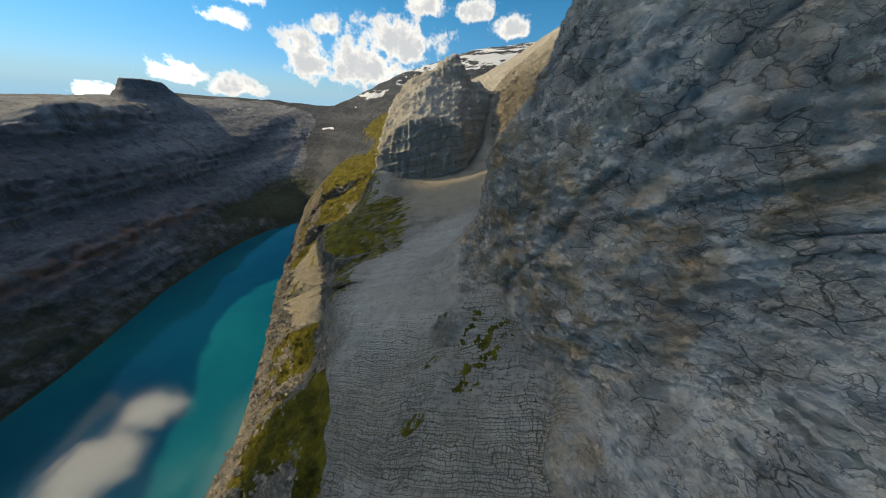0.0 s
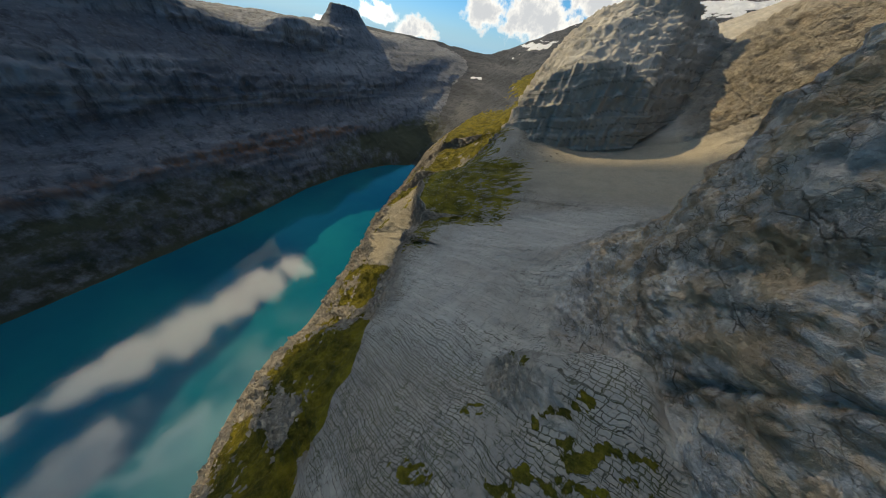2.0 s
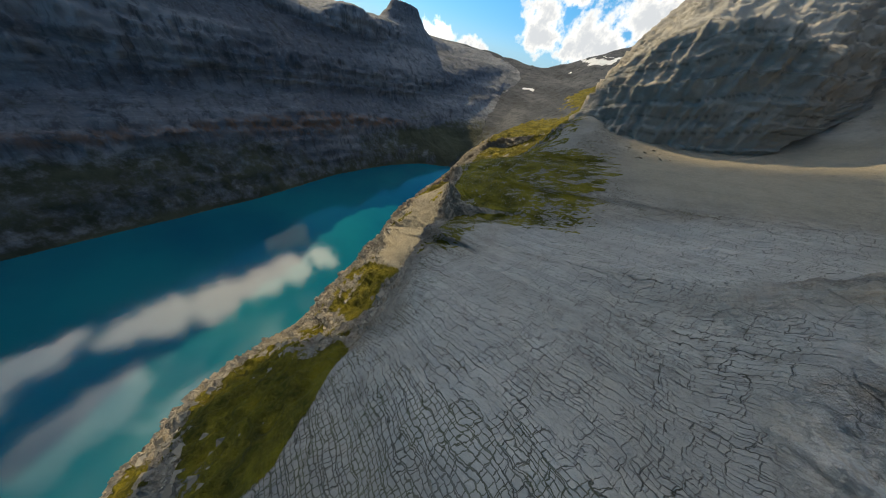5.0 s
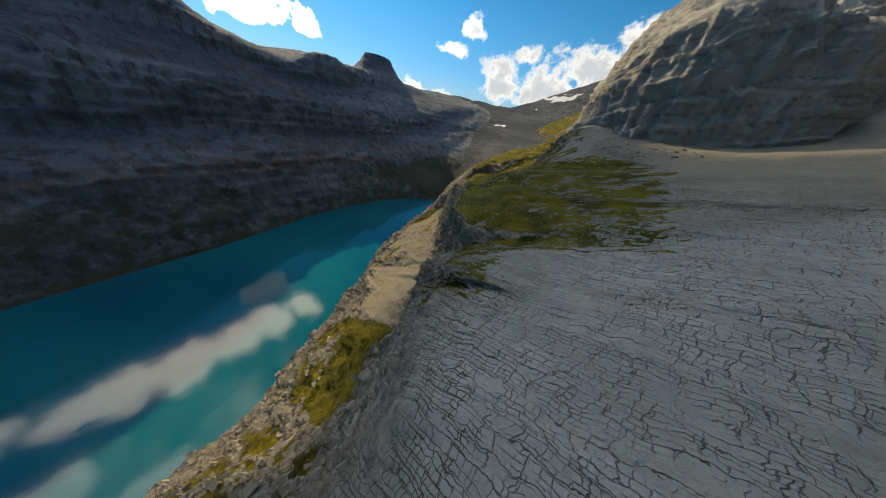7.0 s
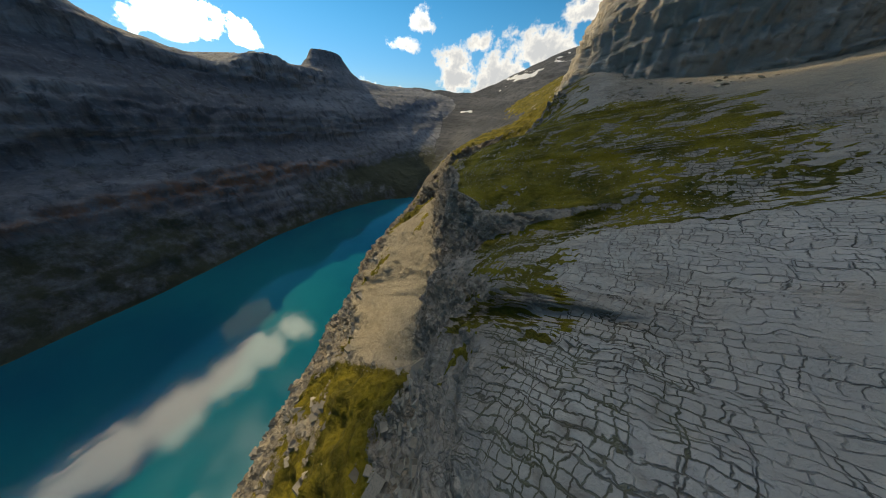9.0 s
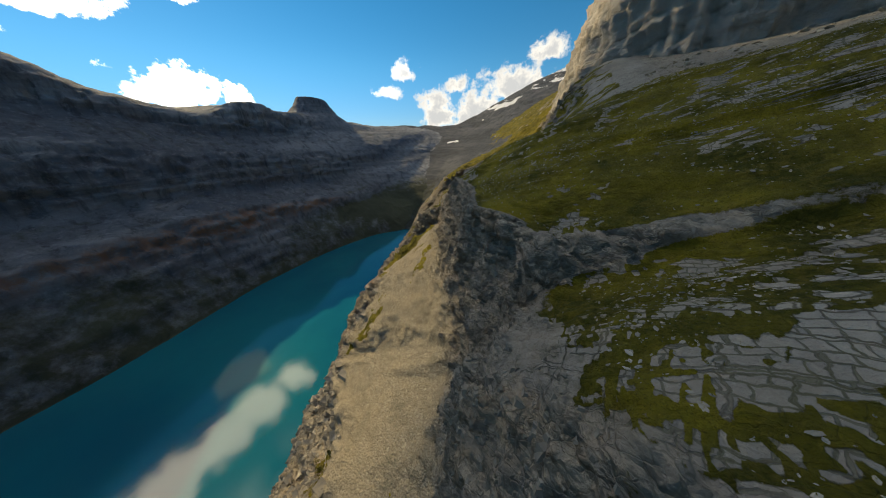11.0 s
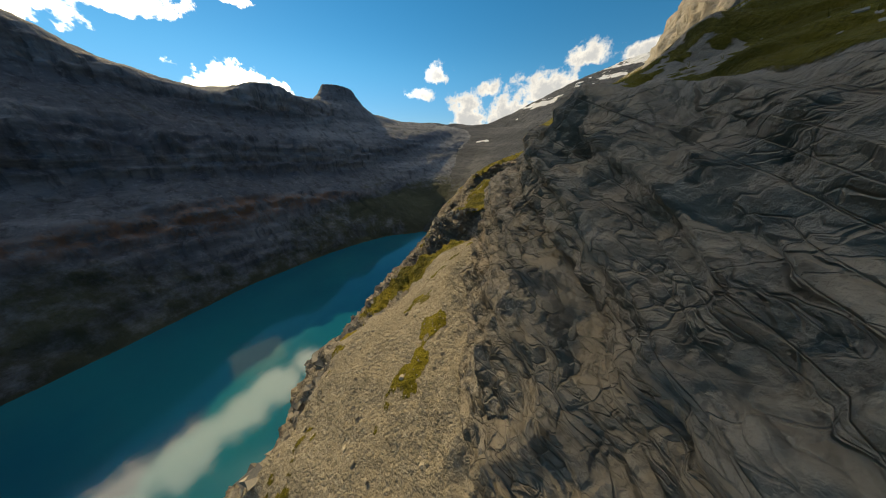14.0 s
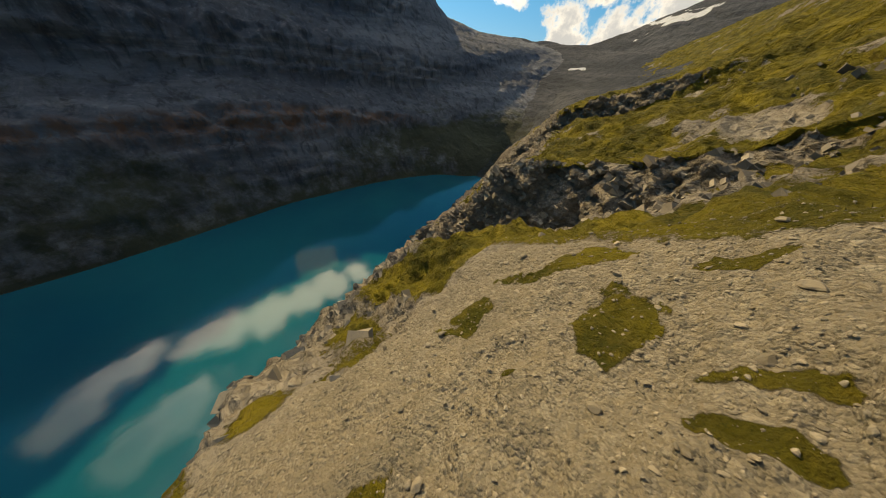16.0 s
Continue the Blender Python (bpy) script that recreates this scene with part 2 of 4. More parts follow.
    def facets(self, where, scale, tilt):
        """Broken faces: each cell is a plane of its own slant; its height, and a number for each cell."""
        node = self.tree.nodes.new("ShaderNodeTexVoronoi")
        self.tree.links.new(where, node.inputs["Vector"])
        node.inputs["Scale"].default_value = scale
        lean = self.tree.nodes.new("ShaderNodeVectorMath")
        lean.operation = "SUBTRACT"
        self.tree.links.new(node.outputs["Color"], lean.inputs[0])
        lean.inputs[1].default_value = (0.5, 0.5, 0.5)
        off = self.tree.nodes.new("ShaderNodeVectorMath")
        off.operation = "SUBTRACT"
        self.tree.links.new(where, off.inputs[0])
        self.tree.links.new(node.outputs["Position"], off.inputs[1])
        dot = self.tree.nodes.new("ShaderNodeVectorMath")
        dot.operation = "DOT_PRODUCT"
        self.tree.links.new(lean.outputs[0], dot.inputs[0])
        self.tree.links.new(off.outputs[0], dot.inputs[1])
        own = self.tree.nodes.new("ShaderNodeSeparateColor")
        self.tree.links.new(node.outputs["Color"], own.inputs[0])
        return self.math("MULTIPLY", dot.outputs["Value"], tilt), own.outputs[1]

    def swirled(self, where, scale, by):
        """Places shifted by a noise, to bend what is laid on them."""
        node = self.tree.nodes.new("ShaderNodeTexNoise")
        self.tree.links.new(where, node.inputs["Vector"])
        node.inputs["Scale"].default_value, node.inputs["Detail"].default_value = scale, 4.0
        move = self.tree.nodes.new("ShaderNodeVectorMath")
        move.operation = "MULTIPLY_ADD"
        self.tree.links.new(node.outputs["Color"], move.inputs[0])
        move.inputs[1].default_value = (by, by, by)
        self.tree.links.new(where, move.inputs[2])
        return move.outputs[0]

    def bump(self, height, strength, distance, onto=None):
        node = self.tree.nodes.new("ShaderNodeBump")
        self.tree.links.new(height, node.inputs["Height"])
        node.inputs["Strength"].default_value, node.inputs["Distance"].default_value = strength, distance
        if onto is not None:
            self.tree.links.new(onto, node.inputs["Normal"])
        return node.outputs["Normal"]


def material(name):
    mat = bpy.data.materials.new(name)
    mat.use_nodes = True
    n = Nodes(mat.node_tree)
    shader = mat.node_tree.nodes["Principled BSDF"]
    shader.inputs["Specular IOR Level"].default_value = 0.2
    where = mat.node_tree.nodes.new("ShaderNodeTexCoord").outputs["Object"]
    return mat, n, shader, where


def ground_material():
    """Bare limestone, turf and scree, laid out by the land's own masks."""
    mat, n, shader, p = material("alpine_ground")
    grass, scree, stain, pale, joint = n.mask("grass"), n.mask("scree"), n.mask("stain"), n.mask("pale"), n.mask("joint")
    bare, dark, karst, crag, upright, fold = n.mask("bare"), n.mask("dark"), n.mask("karst"), n.mask("crag"), n.mask("upright"), n.mask("fold")
    wide, fine, grit = n.noise(p, 0.03, 6, 0.6), n.noise(p, 0.35, 8, 0.65), n.noise(p, 2.2, 6, 0.7)
    mid = n.noise(p, 0.11, 6, 0.62)
    # Bare rock: grey with darker water streaks and a little ochre.
    rock = n.mix(n.step(wide, 0.35, 0.68), (0.25, 0.232, 0.2), (0.365, 0.342, 0.298))
    rock = n.mix(n.math("MULTIPLY", n.step(fine, 0.45, 0.75), 0.5), rock, (0.2, 0.195, 0.18))
    rock = n.mix(n.math("MULTIPLY", n.step(grit, 0.5, 0.8), 0.35), rock, (0.54, 0.53, 0.49))
    rock = n.mix(n.step(n.noise(n.stretched(p, (1, 1, 0.45)), 0.06, 7, 0.66, 1.2), 0.46, 0.66, 0.0, 0.5), rock, (0.22, 0.215, 0.205))
    rock = n.mix(n.math("MULTIPLY", stain, n.step(mid, 0.44, 0.6, 0.0, 0.62)), rock, (0.36, 0.245, 0.135))
    rock = n.mix(n.math("MULTIPLY", pale, 0.6), rock, n.mix(fine, (0.42, 0.41, 0.385), (0.56, 0.55, 0.515)))
    # Joints: long narrow fissures in two directions, some open, some closed; each strip breaks on its own.
    sway, ripple = n.noise(p, 0.018, 3, 0.5), n.noise(p, 0.16, 4, 0.6)
    wave = n.math("MULTIPLY_ADD", ripple, 0.26, sway)
    one, strip = n.lines(n.along(p, (0.085, 0.31, 0.03), 6.0, wave))
    two, _ = n.lines(n.math("MULTIPLY_ADD", strip, 37.0, n.along(p, (0.2, -0.04, 0.02), 4.0, wave)))
    three, strip3 = n.lines(n.along(p, (0.17, 0.75, 0.08), 9.0, wave))
    four, _ = n.lines(n.math("MULTIPLY_ADD", strip3, 53.0, n.along(p, (0.5, -0.08, 0.05), 7.0, wave)))
    worn, torn = n.noise(p, 0.06, 6, 0.65), n.noise(p, 0.13, 5, 0.6)
    open_one, open_two = n.step(worn, 0.40, 0.54, 0.1, 1.0), n.step(torn, 0.36, 0.50, 0.0, 1.0)
    crack = n.math("MAXIMUM", n.math("MULTIPLY", n.step(one, 0.004, 0.034, 1.0, 0.0), open_one), n.math("MULTIPLY", n.step(two, 0.003, 0.025, 0.9, 0.0), open_two))
    thin = n.math("MAXIMUM", n.step(three, 0.01, 0.07, 0.85, 0.0), n.step(four, 0.008, 0.05, 0.7, 0.0))
    crack = n.math("MAXIMUM", crack, n.math("MULTIPLY", thin, n.math("MULTIPLY", n.step(fine, 0.40, 0.54), n.step(torn, 0.36, 0.52))))
    crack = n.math("MULTIPLY", crack, bare)
    # Each slab between the joints has a tone of its own.
    rock = n.mix(n.math("MULTIPLY", n.math("MULTIPLY", strip, bare), 0.32), rock, (0.25, 0.24, 0.215))
    rock = n.mix(n.math("MULTIPLY", crack, 0.8), rock, (0.06, 0.056, 0.042))
    # Clefts of the weathered pavement, wide enough to hold turf.
    cleft = n.math("MAXIMUM", n.math("MAXIMUM", n.step(one, 0.015, 0.075, 1.0, 0.0), n.step(two, 0.008, 0.045, 1.0, 0.0)), n.math("MAXIMUM", n.step(three, 0.03, 0.15, 0.9, 0.0), n.step(four, 0.02, 0.1, 0.8, 0.0)))
    cleft = n.math("MULTIPLY", n.step(n.math("MULTIPLY", cleft, n.math("ADD", karst, n.math("ADD", n.math("MULTIPLY", n.math("SUBTRACT", torn, 0.5), 1.8), n.math("MULTIPLY", n.math("SUBTRACT", fine, 0.5), 0.9)))), 0.22, 0.5), n.step(karst, 0.05, 0.3))
    rock = n.mix(n.math("MULTIPLY", cleft, 0.6), rock, n.mix(n.step(mid, 0.4, 0.58), (0.06, 0.055, 0.04), (0.055, 0.062, 0.012)))
    rock = n.mix(n.math("MULTIPLY", joint, 0.85), rock, (0.07, 0.07, 0.05))
    # Weathered faces darkened by a mask that also holds painted shade; thin layered seams, broken by fissures.
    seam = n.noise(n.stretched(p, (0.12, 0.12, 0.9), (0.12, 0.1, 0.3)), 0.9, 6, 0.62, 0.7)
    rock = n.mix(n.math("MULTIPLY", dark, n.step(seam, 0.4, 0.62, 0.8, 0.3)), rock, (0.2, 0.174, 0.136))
    bed, layer = n.lines(n.along(p, (0.09, -0.06, 0.3), 0.45, wave))
    break_, _ = n.lines(n.math("MULTIPLY_ADD", layer, 41.0, n.along(p, (0.05, 0.14, 0.02), 0.4, wave)))
    leaf, layer2 = n.lines(n.along(p, (0.27, -0.18, 0.9), 0.9, wave))
    chip, _ = n.lines(n.math("MULTIPLY_ADD", layer2, 23.0, n.along(p, (0.16, 0.42, 0.05), 0.5, wave)))
    post, column = n.lines(n.along(p, (0.14, 0.38, 0.03), 0.8, wave))
    lying = n.math("MAXIMUM", n.math("MULTIPLY", n.math("MAXIMUM", n.step(bed, 0.002, 0.018, 1.0, 0.0), n.step(break_, 0.002, 0.011, 0.9, 0.0)), n.step(worn, 0.43, 0.56)),
                   n.math("MULTIPLY", n.math("MAXIMUM", n.step(leaf, 0.006, 0.045, 0.75, 0.0), n.step(chip, 0.006, 0.03, 0.6, 0.0)), n.step(torn, 0.47, 0.6)))
    standing = n.math("MULTIPLY", n.step(post, 0.002, 0.02, 1.0, 0.0), n.step(torn, 0.4, 0.54))
    rock = n.mix(n.math("MULTIPLY", n.math("MULTIPLY", layer, crag), 0.35), rock, (0.2, 0.185, 0.155))
    fissure = n.math("MULTIPLY", crag, n.math("ADD", n.math("MULTIPLY", lying, n.math("SUBTRACT", 1.0, n.math("MULTIPLY", upright, 0.7))), n.math("MULTIPLY", standing, upright)), 0.0, True)
    rock = n.mix(n.math("MULTIPLY", fissure, 0.13), rock, (0.05, 0.046, 0.04))
    # Thin beds of the layered crag show as broken dark lines.
    beds = n.math("FRACT", n.along(p, (0.36, -0.24, 1.25), 1.1, wave))
    sheets = n.math("MULTIPLY", crag, n.math("SUBTRACT", 1.0, upright))
    line = n.math("MULTIPLY", n.step(beds, 0.0, 0.2, 1.0, 0.0), n.math("MULTIPLY", n.step(fine, 0.42, 0.56), n.step(worn, 0.40, 0.56)))
    rock = n.mix(n.math("MULTIPLY", n.math("MULTIPLY", line, n.math("MULTIPLY", sheets, sheets)), 0.5), rock, (0.075, 0.067, 0.055))
    # The great wall: thin overlapping sheets, blue-grey and ochre, with dark seams under their edges.
    crinkle = n.noise(p, 0.13, 6, 0.66)
    sheetway = n.math("MULTIPLY_ADD", crinkle, 5.2, n.along(p, (-0.04, 0.10, 0.125), 6.0, wave))
    lap = n.math("FRACT", sheetway)
    lap2 = n.math("FRACT", n.math("MULTIPLY_ADD", sheetway, 3.1, n.math("MULTIPLY", mid, 2.4)))
    lap3 = n.math("FRACT", n.math("MULTIPLY_ADD", sheetway, 8.3, n.math("MULTIPLY", fine, 2.2)))
    edge = n.math("MAXIMUM", n.math("MULTIPLY", n.step(lap, 0.0, 0.07, 1.0, 0.0), n.step(torn, 0.44, 0.56)), n.math("MULTIPLY", n.step(lap2, 0.0, 0.12, 0.8, 0.0), n.step(worn, 0.46, 0.6)))
    tint = n.mix(n.step(n.noise(p, 0.05, 5, 0.65, 0.8), 0.42, 0.6), (0.60, 0.60, 0.585), (0.76, 0.715, 0.63))
    tint = n.mix(n.step(n.noise(p, 0.075, 6, 0.68, 1.5), 0.52, 0.66, 0.0, 0.55), tint, (0.60, 0.46, 0.31))
    tint = n.mix(n.step(grit, 0.42, 0.72, 0.0, 0.3), tint, (0.40, 0.39, 0.36))
    bent = n.swirled(p, 0.12, 7.0)
    long_ = n.stretched(bent, (1.0, 0.75, 1.5), (0.7, 0.0, 0.0))
    face1, own1 = n.facets(long_, 0.13, 1.3)
    face2, own2 = n.facets(long_, 0.42, 1.1)
    face3, own3 = n.facets(bent, 1.1, 0.9)
    tint = n.mix(n.math("MULTIPLY", own2, 0.25), tint, (0.44, 0.435, 0.42))
    tint = n.mix(n.math("MULTIPLY", own3, 0.18), tint, (0.38, 0.37, 0.34))
    gaps = n.math("MULTIPLY", n.step(n.cracks(long_, 0.13), 0.004, 0.05, 1.0, 0.0), n.step(worn, 0.46, 0.58))
    gaps = n.math("MAXIMUM", gaps, n.math("MULTIPLY", n.step(n.cracks(long_, 0.42), 0.004, 0.06, 0.9, 0.0), n.step(torn, 0.48, 0.6)))
    rock = n.mix(n.math("MULTIPLY", fold, 0.85), rock, tint)
    rough = n.math("MAXIMUM", fold, n.math("MULTIPLY", crag, 1.15))
    rock = n.mix(n.math("MULTIPLY", n.math("MULTIPLY", own3, crag), 0.3), rock, (0.17, 0.152, 0.122))
    rock = n.mix(n.math("MULTIPLY", n.math("MULTIPLY", gaps, n.math("MULTIPLY_ADD", crag, 0.3, fold)), 0.7), rock, (0.07, 0.064, 0.054))
    # The crag is shattered into blocks of about a metre, laid along its beds.
    blocks = n.stretched(bent, (0.7, 0.7, 1.9), (0.35, 0.2, 0.0))
    face4, own4 = n.facets(blocks, 0.62, 1.0)
    shatter = n.math("MULTIPLY", crag, n.math("MULTIPLY", n.step(n.cracks(blocks, 0.62), 0.01, 0.09, 1.0, 0.0), n.step(fine, 0.40, 0.55, 0.1, 1.0)))
    rock = n.mix(n.math("MULTIPLY", n.math("MULTIPLY", own4, crag), 0.35), rock, (0.33, 0.29, 0.225))
    rock = n.mix(n.math("MULTIPLY", shatter, 0.4), rock, (0.06, 0.055, 0.046))
    rock = n.mix(n.math("MULTIPLY", n.math("MULTIPLY", stain, fold), n.step(mid, 0.42, 0.58, 0.1, 0.75)), rock, (0.50, 0.35, 0.2))
    rock = n.mix(n.math("MULTIPLY", n.math("MULTIPLY", edge, fold), 0.6), rock, (0.1, 0.093, 0.08))
    # Scree: small broken stones.
    chips = n.cracks(p, 4.2, "F1")
    tone = n.tree.nodes.new("ShaderNodeTexVoronoi")
    n.link(n.stretched(p, (1.0, 1.3, 1.0)), tone.inputs["Vector"])
    tone.inputs["Scale"].default_value = 4.2
    grey = n.tree.nodes.new("ShaderNodeSeparateColor")
    n.link(tone.outputs["Color"], grey.inputs[0])
    stones = n.mix(grey.outputs[0], (0.15, 0.136, 0.105), (0.34, 0.305, 0.235))
    cobble = n.tree.nodes.new("ShaderNodeTexVoronoi")
    n.link(n.stretched(p, (1.0, 1.25, 1.0)), cobble.inputs["Vector"])
    cobble.inputs["Scale"].default_value = 1.3
    cobble_tone = n.tree.nodes.new("ShaderNodeSeparateColor")
    n.link(cobble.outputs["Color"], cobble_tone.inputs[0])
    stones = n.mix(n.step(cobble_tone.outputs[0], 0.35, 1.0, 0.0, 0.75), stones, n.mix(cobble_tone.outputs[1], (0.11, 0.1, 0.08), (0.42, 0.385, 0.3)))
    stones = n.mix(n.step(n.noise(p, 1.2, 8, 0.75), 0.4, 0.66, 0.0, 0.75), stones, (0.245, 0.212, 0.15))
    stones = n.mix(n.step(n.noise(p, 6.0, 4, 0.7), 0.52, 0.75, 0.0, 0.5), stones, (0.14, 0.13, 0.105))
    stones = n.mix(n.step(wide, 0.42, 0.65, 0.0, 0.5), stones, (0.27, 0.23, 0.16))
    stones = n.mix(n.step(mid, 0.5, 0.68, 0.0, 0.6), stones, (0.165, 0.15, 0.115))
    base = n.mix(scree, rock, stones)
    # Turf breaks up at its edge and shows bare spots.
    blades = n.noise(p, 1.1, 9, 0.75)
    cover = n.math("ADD", grass, n.math("MULTIPLY", n.math("SUBTRACT", blades, 0.5), 1.1))
    cover = n.math("ADD", cover, n.math("MULTIPLY", n.math("SUBTRACT", mid, 0.5), 0.5))
    cover = n.step(cover, 0.42, 0.58)
    turf = n.mix(n.step(n.noise(p, 0.07, 6, 0.6), 0.35, 0.65), (0.06, 0.062, 0.004), (0.2, 0.17, 0.01))
    turf = n.mix(n.step(n.noise(p, 0.6, 7, 0.7), 0.42, 0.7, 0.0, 0.65), turf, (0.19, 0.155, 0.022))
    turf = n.mix(n.step(n.noise(p, 3.5, 4, 0.7), 0.5, 0.75, 0.0, 0.65), turf, (0.026, 0.034, 0.004))
    base = n.mix(cover, base, turf)
    n.link(base, shader.inputs["Base Color"])
    shader.inputs["Roughness"].default_value = 0.88
    height = n.math("ADD", n.math("MULTIPLY", fine, 0.8), n.math("MULTIPLY", grit, 0.35))
    height = n.math("ADD", height, n.math("MULTIPLY", n.math("MULTIPLY", n.math("ADD", mid, n.math("MULTIPLY", layer, 0.25)), crag), 1.7))
    height = n.math("SUBTRACT", height, n.math("MULTIPLY", n.math("MAXIMUM", crack, cleft), 0.8))
    height = n.math("SUBTRACT", height, n.math("MULTIPLY", fissure, 0.35))
    height = n.math("ADD", height, n.math("MULTIPLY", n.math("MULTIPLY", crag, dark), n.math("MULTIPLY_ADD", layer2, 0.8, n.math("MULTIPLY", layer, 1.2))))
    height = n.math("ADD", height, n.math("MULTIPLY", n.math("MULTIPLY", column, upright), 1.4))
    height = n.math("ADD", height, n.math("MULTIPLY", bare, n.math("MULTIPLY_ADD", strip, 0.7, n.math("MULTIPLY", strip3, 0.3))))
    height = n.math("SUBTRACT", height, n.math("MULTIPLY", scree, n.math("MULTIPLY_ADD", cobble.outputs["Distance"], 0.4, n.math("MULTIPLY", chips, 0.2))))
    height = n.math("ADD", height, n.math("MULTIPLY", n.math("MULTIPLY", cover, blades), 0.7))
    relief = n.math("MULTIPLY", n.step(worn, 0.38, 0.6), n.math("MULTIPLY_ADD", lap2, 0.36, n.math("MULTIPLY_ADD", lap3, 0.14, n.math("MULTIPLY", lap, 0.4))))
    height = n.math("ADD", height, n.math("MULTIPLY", fold, n.math("SUBTRACT", n.math("MULTIPLY_ADD", mid, 1.6, relief), n.math("MULTIPLY", edge, 0.5))))
    height = n.math("ADD", height, n.math("MULTIPLY", n.math("MULTIPLY", beds, sheets), 0.28))
    broken = n.math("ADD", face1, n.math("ADD", face2, n.math("SUBTRACT", face3, n.math("MULTIPLY", gaps, 0.4))))
    height = n.math("MULTIPLY_ADD", broken, rough, height)
    height = n.math("ADD", height, n.math("SUBTRACT", n.math("MULTIPLY", face4, crag), n.math("MULTIPLY", shatter, 0.15)))
    n.link(n.bump(height, 1.0, 1.1), shader.inputs["Normal"])
    return mat


def cliff_material(name, low, high, band, turf, strata=0.02, green_to=110.0):
    """Far mountain sides: layered rock with turf on the lower and gentler ground."""
    mat, n, shader, p = material(name)
    wide, fine = n.noise(p, 0.008, 6, 0.6), n.noise(p, 0.05, 9, 0.68)
    layered = n.noise(n.stretched(p, (0.1, 0.1, 1.0)), strata, 9, 0.68, 0.5)
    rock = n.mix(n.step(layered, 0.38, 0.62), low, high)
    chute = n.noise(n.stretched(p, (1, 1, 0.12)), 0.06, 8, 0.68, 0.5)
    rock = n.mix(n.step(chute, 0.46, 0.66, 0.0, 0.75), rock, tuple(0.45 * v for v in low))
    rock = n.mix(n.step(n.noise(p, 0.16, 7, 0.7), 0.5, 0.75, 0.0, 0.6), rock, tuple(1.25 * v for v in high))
    rock = n.mix(n.math("MULTIPLY", n.mask("band"), n.step(fine, 0.4, 0.62)), rock, band)
    cover = n.step(n.math("ADD", n.mask("grass"), n.math("MULTIPLY", n.math("SUBTRACT", fine, 0.5), 1.4)), 0.28, 0.78)
    base = n.mix(cover, rock, n.mix(n.step(wide, 0.4, 0.6), turf, tuple(1.5 * v for v in turf)))
    snow = n.step(n.math("ADD", n.mask("snow"), n.math("MULTIPLY", n.math("SUBTRACT", n.noise(p, 0.03, 6, 0.6), 0.5), 1.0)), 0.5, 0.56)
    base = n.mix(snow, base, (0.72, 0.75, 0.8))
    n.link(base, shader.inputs["Base Color"])
    shader.inputs["Roughness"].default_value = 0.92
    height = n.math("ADD", n.math("MULTIPLY", layered, 1.3), n.math("ADD", n.math("MULTIPLY", fine, 1.0), n.math("MULTIPLY", chute, -1.2)))
    n.link(n.bump(height, 1.0, 10.0), shader.inputs["Normal"])
    return mat


def water_material():
    """Glacial water: a milky turquoise body under a lightly rippled surface."""
    mat, n, shader, p = material("glacial_water")
    body = n.mix(n.step(n.noise(p, 0.006, 4, 0.5), 0.3, 0.7), (0.0015, 0.074, 0.12), (0.004, 0.118, 0.15))
    n.link(body, shader.inputs["Base Color"])
    shader.inputs["Roughness"].default_value = 0.06
    shader.inputs["IOR"].default_value = 1.5
    shader.inputs["Specular IOR Level"].default_value = 0.5
    ripple = n.noise(n.stretched(p, (1.0, 0.55, 1.0), (0, 0, 0.4)), 0.12, 5, 0.55)
    n.link(n.bump(ripple, 0.10, 0.5), shader.inputs["Normal"])
    return mat


def stone_material(name="weathered_limestone", joined=False, low=(0.15, 0.13, 0.095), high=(0.38, 0.335, 0.25)):
    mat, n, shader, p = material(name)
    if joined:
        info = n.tree.nodes.new("ShaderNodeNewGeometry").outputs["Random Per Island"]
    else:
        info = n.tree.nodes.new("ShaderNodeObjectInfo").outputs["Random"]
    base = n.mix(info, low, high)
    base = n.mix(n.step(n.noise(p, 2.5, 6, 0.65), 0.45, 0.7, 0.0, 0.6), base, (0.17, 0.165, 0.15))
    n.link(base, shader.inputs["Base Color"])
    shader.inputs["Roughness"].default_value = 0.9
    n.link(n.bump(n.noise(p, 5.0, 6, 0.65), 0.6, 0.1), shader.inputs["Normal"])
    return mat


def cloud_material():
    """Thin cloud: part of the light passes, the rest is scattered."""
    mat, n, shader, p = material("thin_cloud")
    shader.inputs["Base Color"].default_value = (0.95, 0.95, 0.95, 1)
    shader.inputs["Roughness"].default_value = 1.0
    shader.inputs["Specular IOR Level"].default_value = 0.0
    glow = n.add("ShaderNodeBsdfTranslucent", Color=(0.40, 0.41, 0.44, 1))
    both = n.add("ShaderNodeMixShader", Fac=0.7)
    n.link(shader.outputs[0], both.inputs[1])
    n.link(glow.outputs[0], both.inputs[2])
    clear = n.add("ShaderNodeBsdfTransparent")
    thin = n.add("ShaderNodeMixShader", Fac=0.045)
    n.link(both.outputs[0], thin.inputs[1])
    n.link(clear.outputs[0], thin.inputs[2])
    n.link(thin.outputs[0], mat.node_tree.nodes["Material Output"].inputs["Surface"])
    return mat


def tuft_material():
    mat, n, shader, p = material("dry_grass_blades")
    info = n.tree.nodes.new("ShaderNodeNewGeometry").outputs["Random Per Island"]
    base = n.mix(info, (0.05, 0.062, 0.006), (0.2, 0.165, 0.025))
    n.link(n.mix(n.step(n.noise(p, 0.2, 5, 0.6), 0.4, 0.65), base, (0.14, 0.12, 0.012)), shader.inputs["Base Color"])
    shader.inputs["Roughness"].default_value = 0.8
    return mat

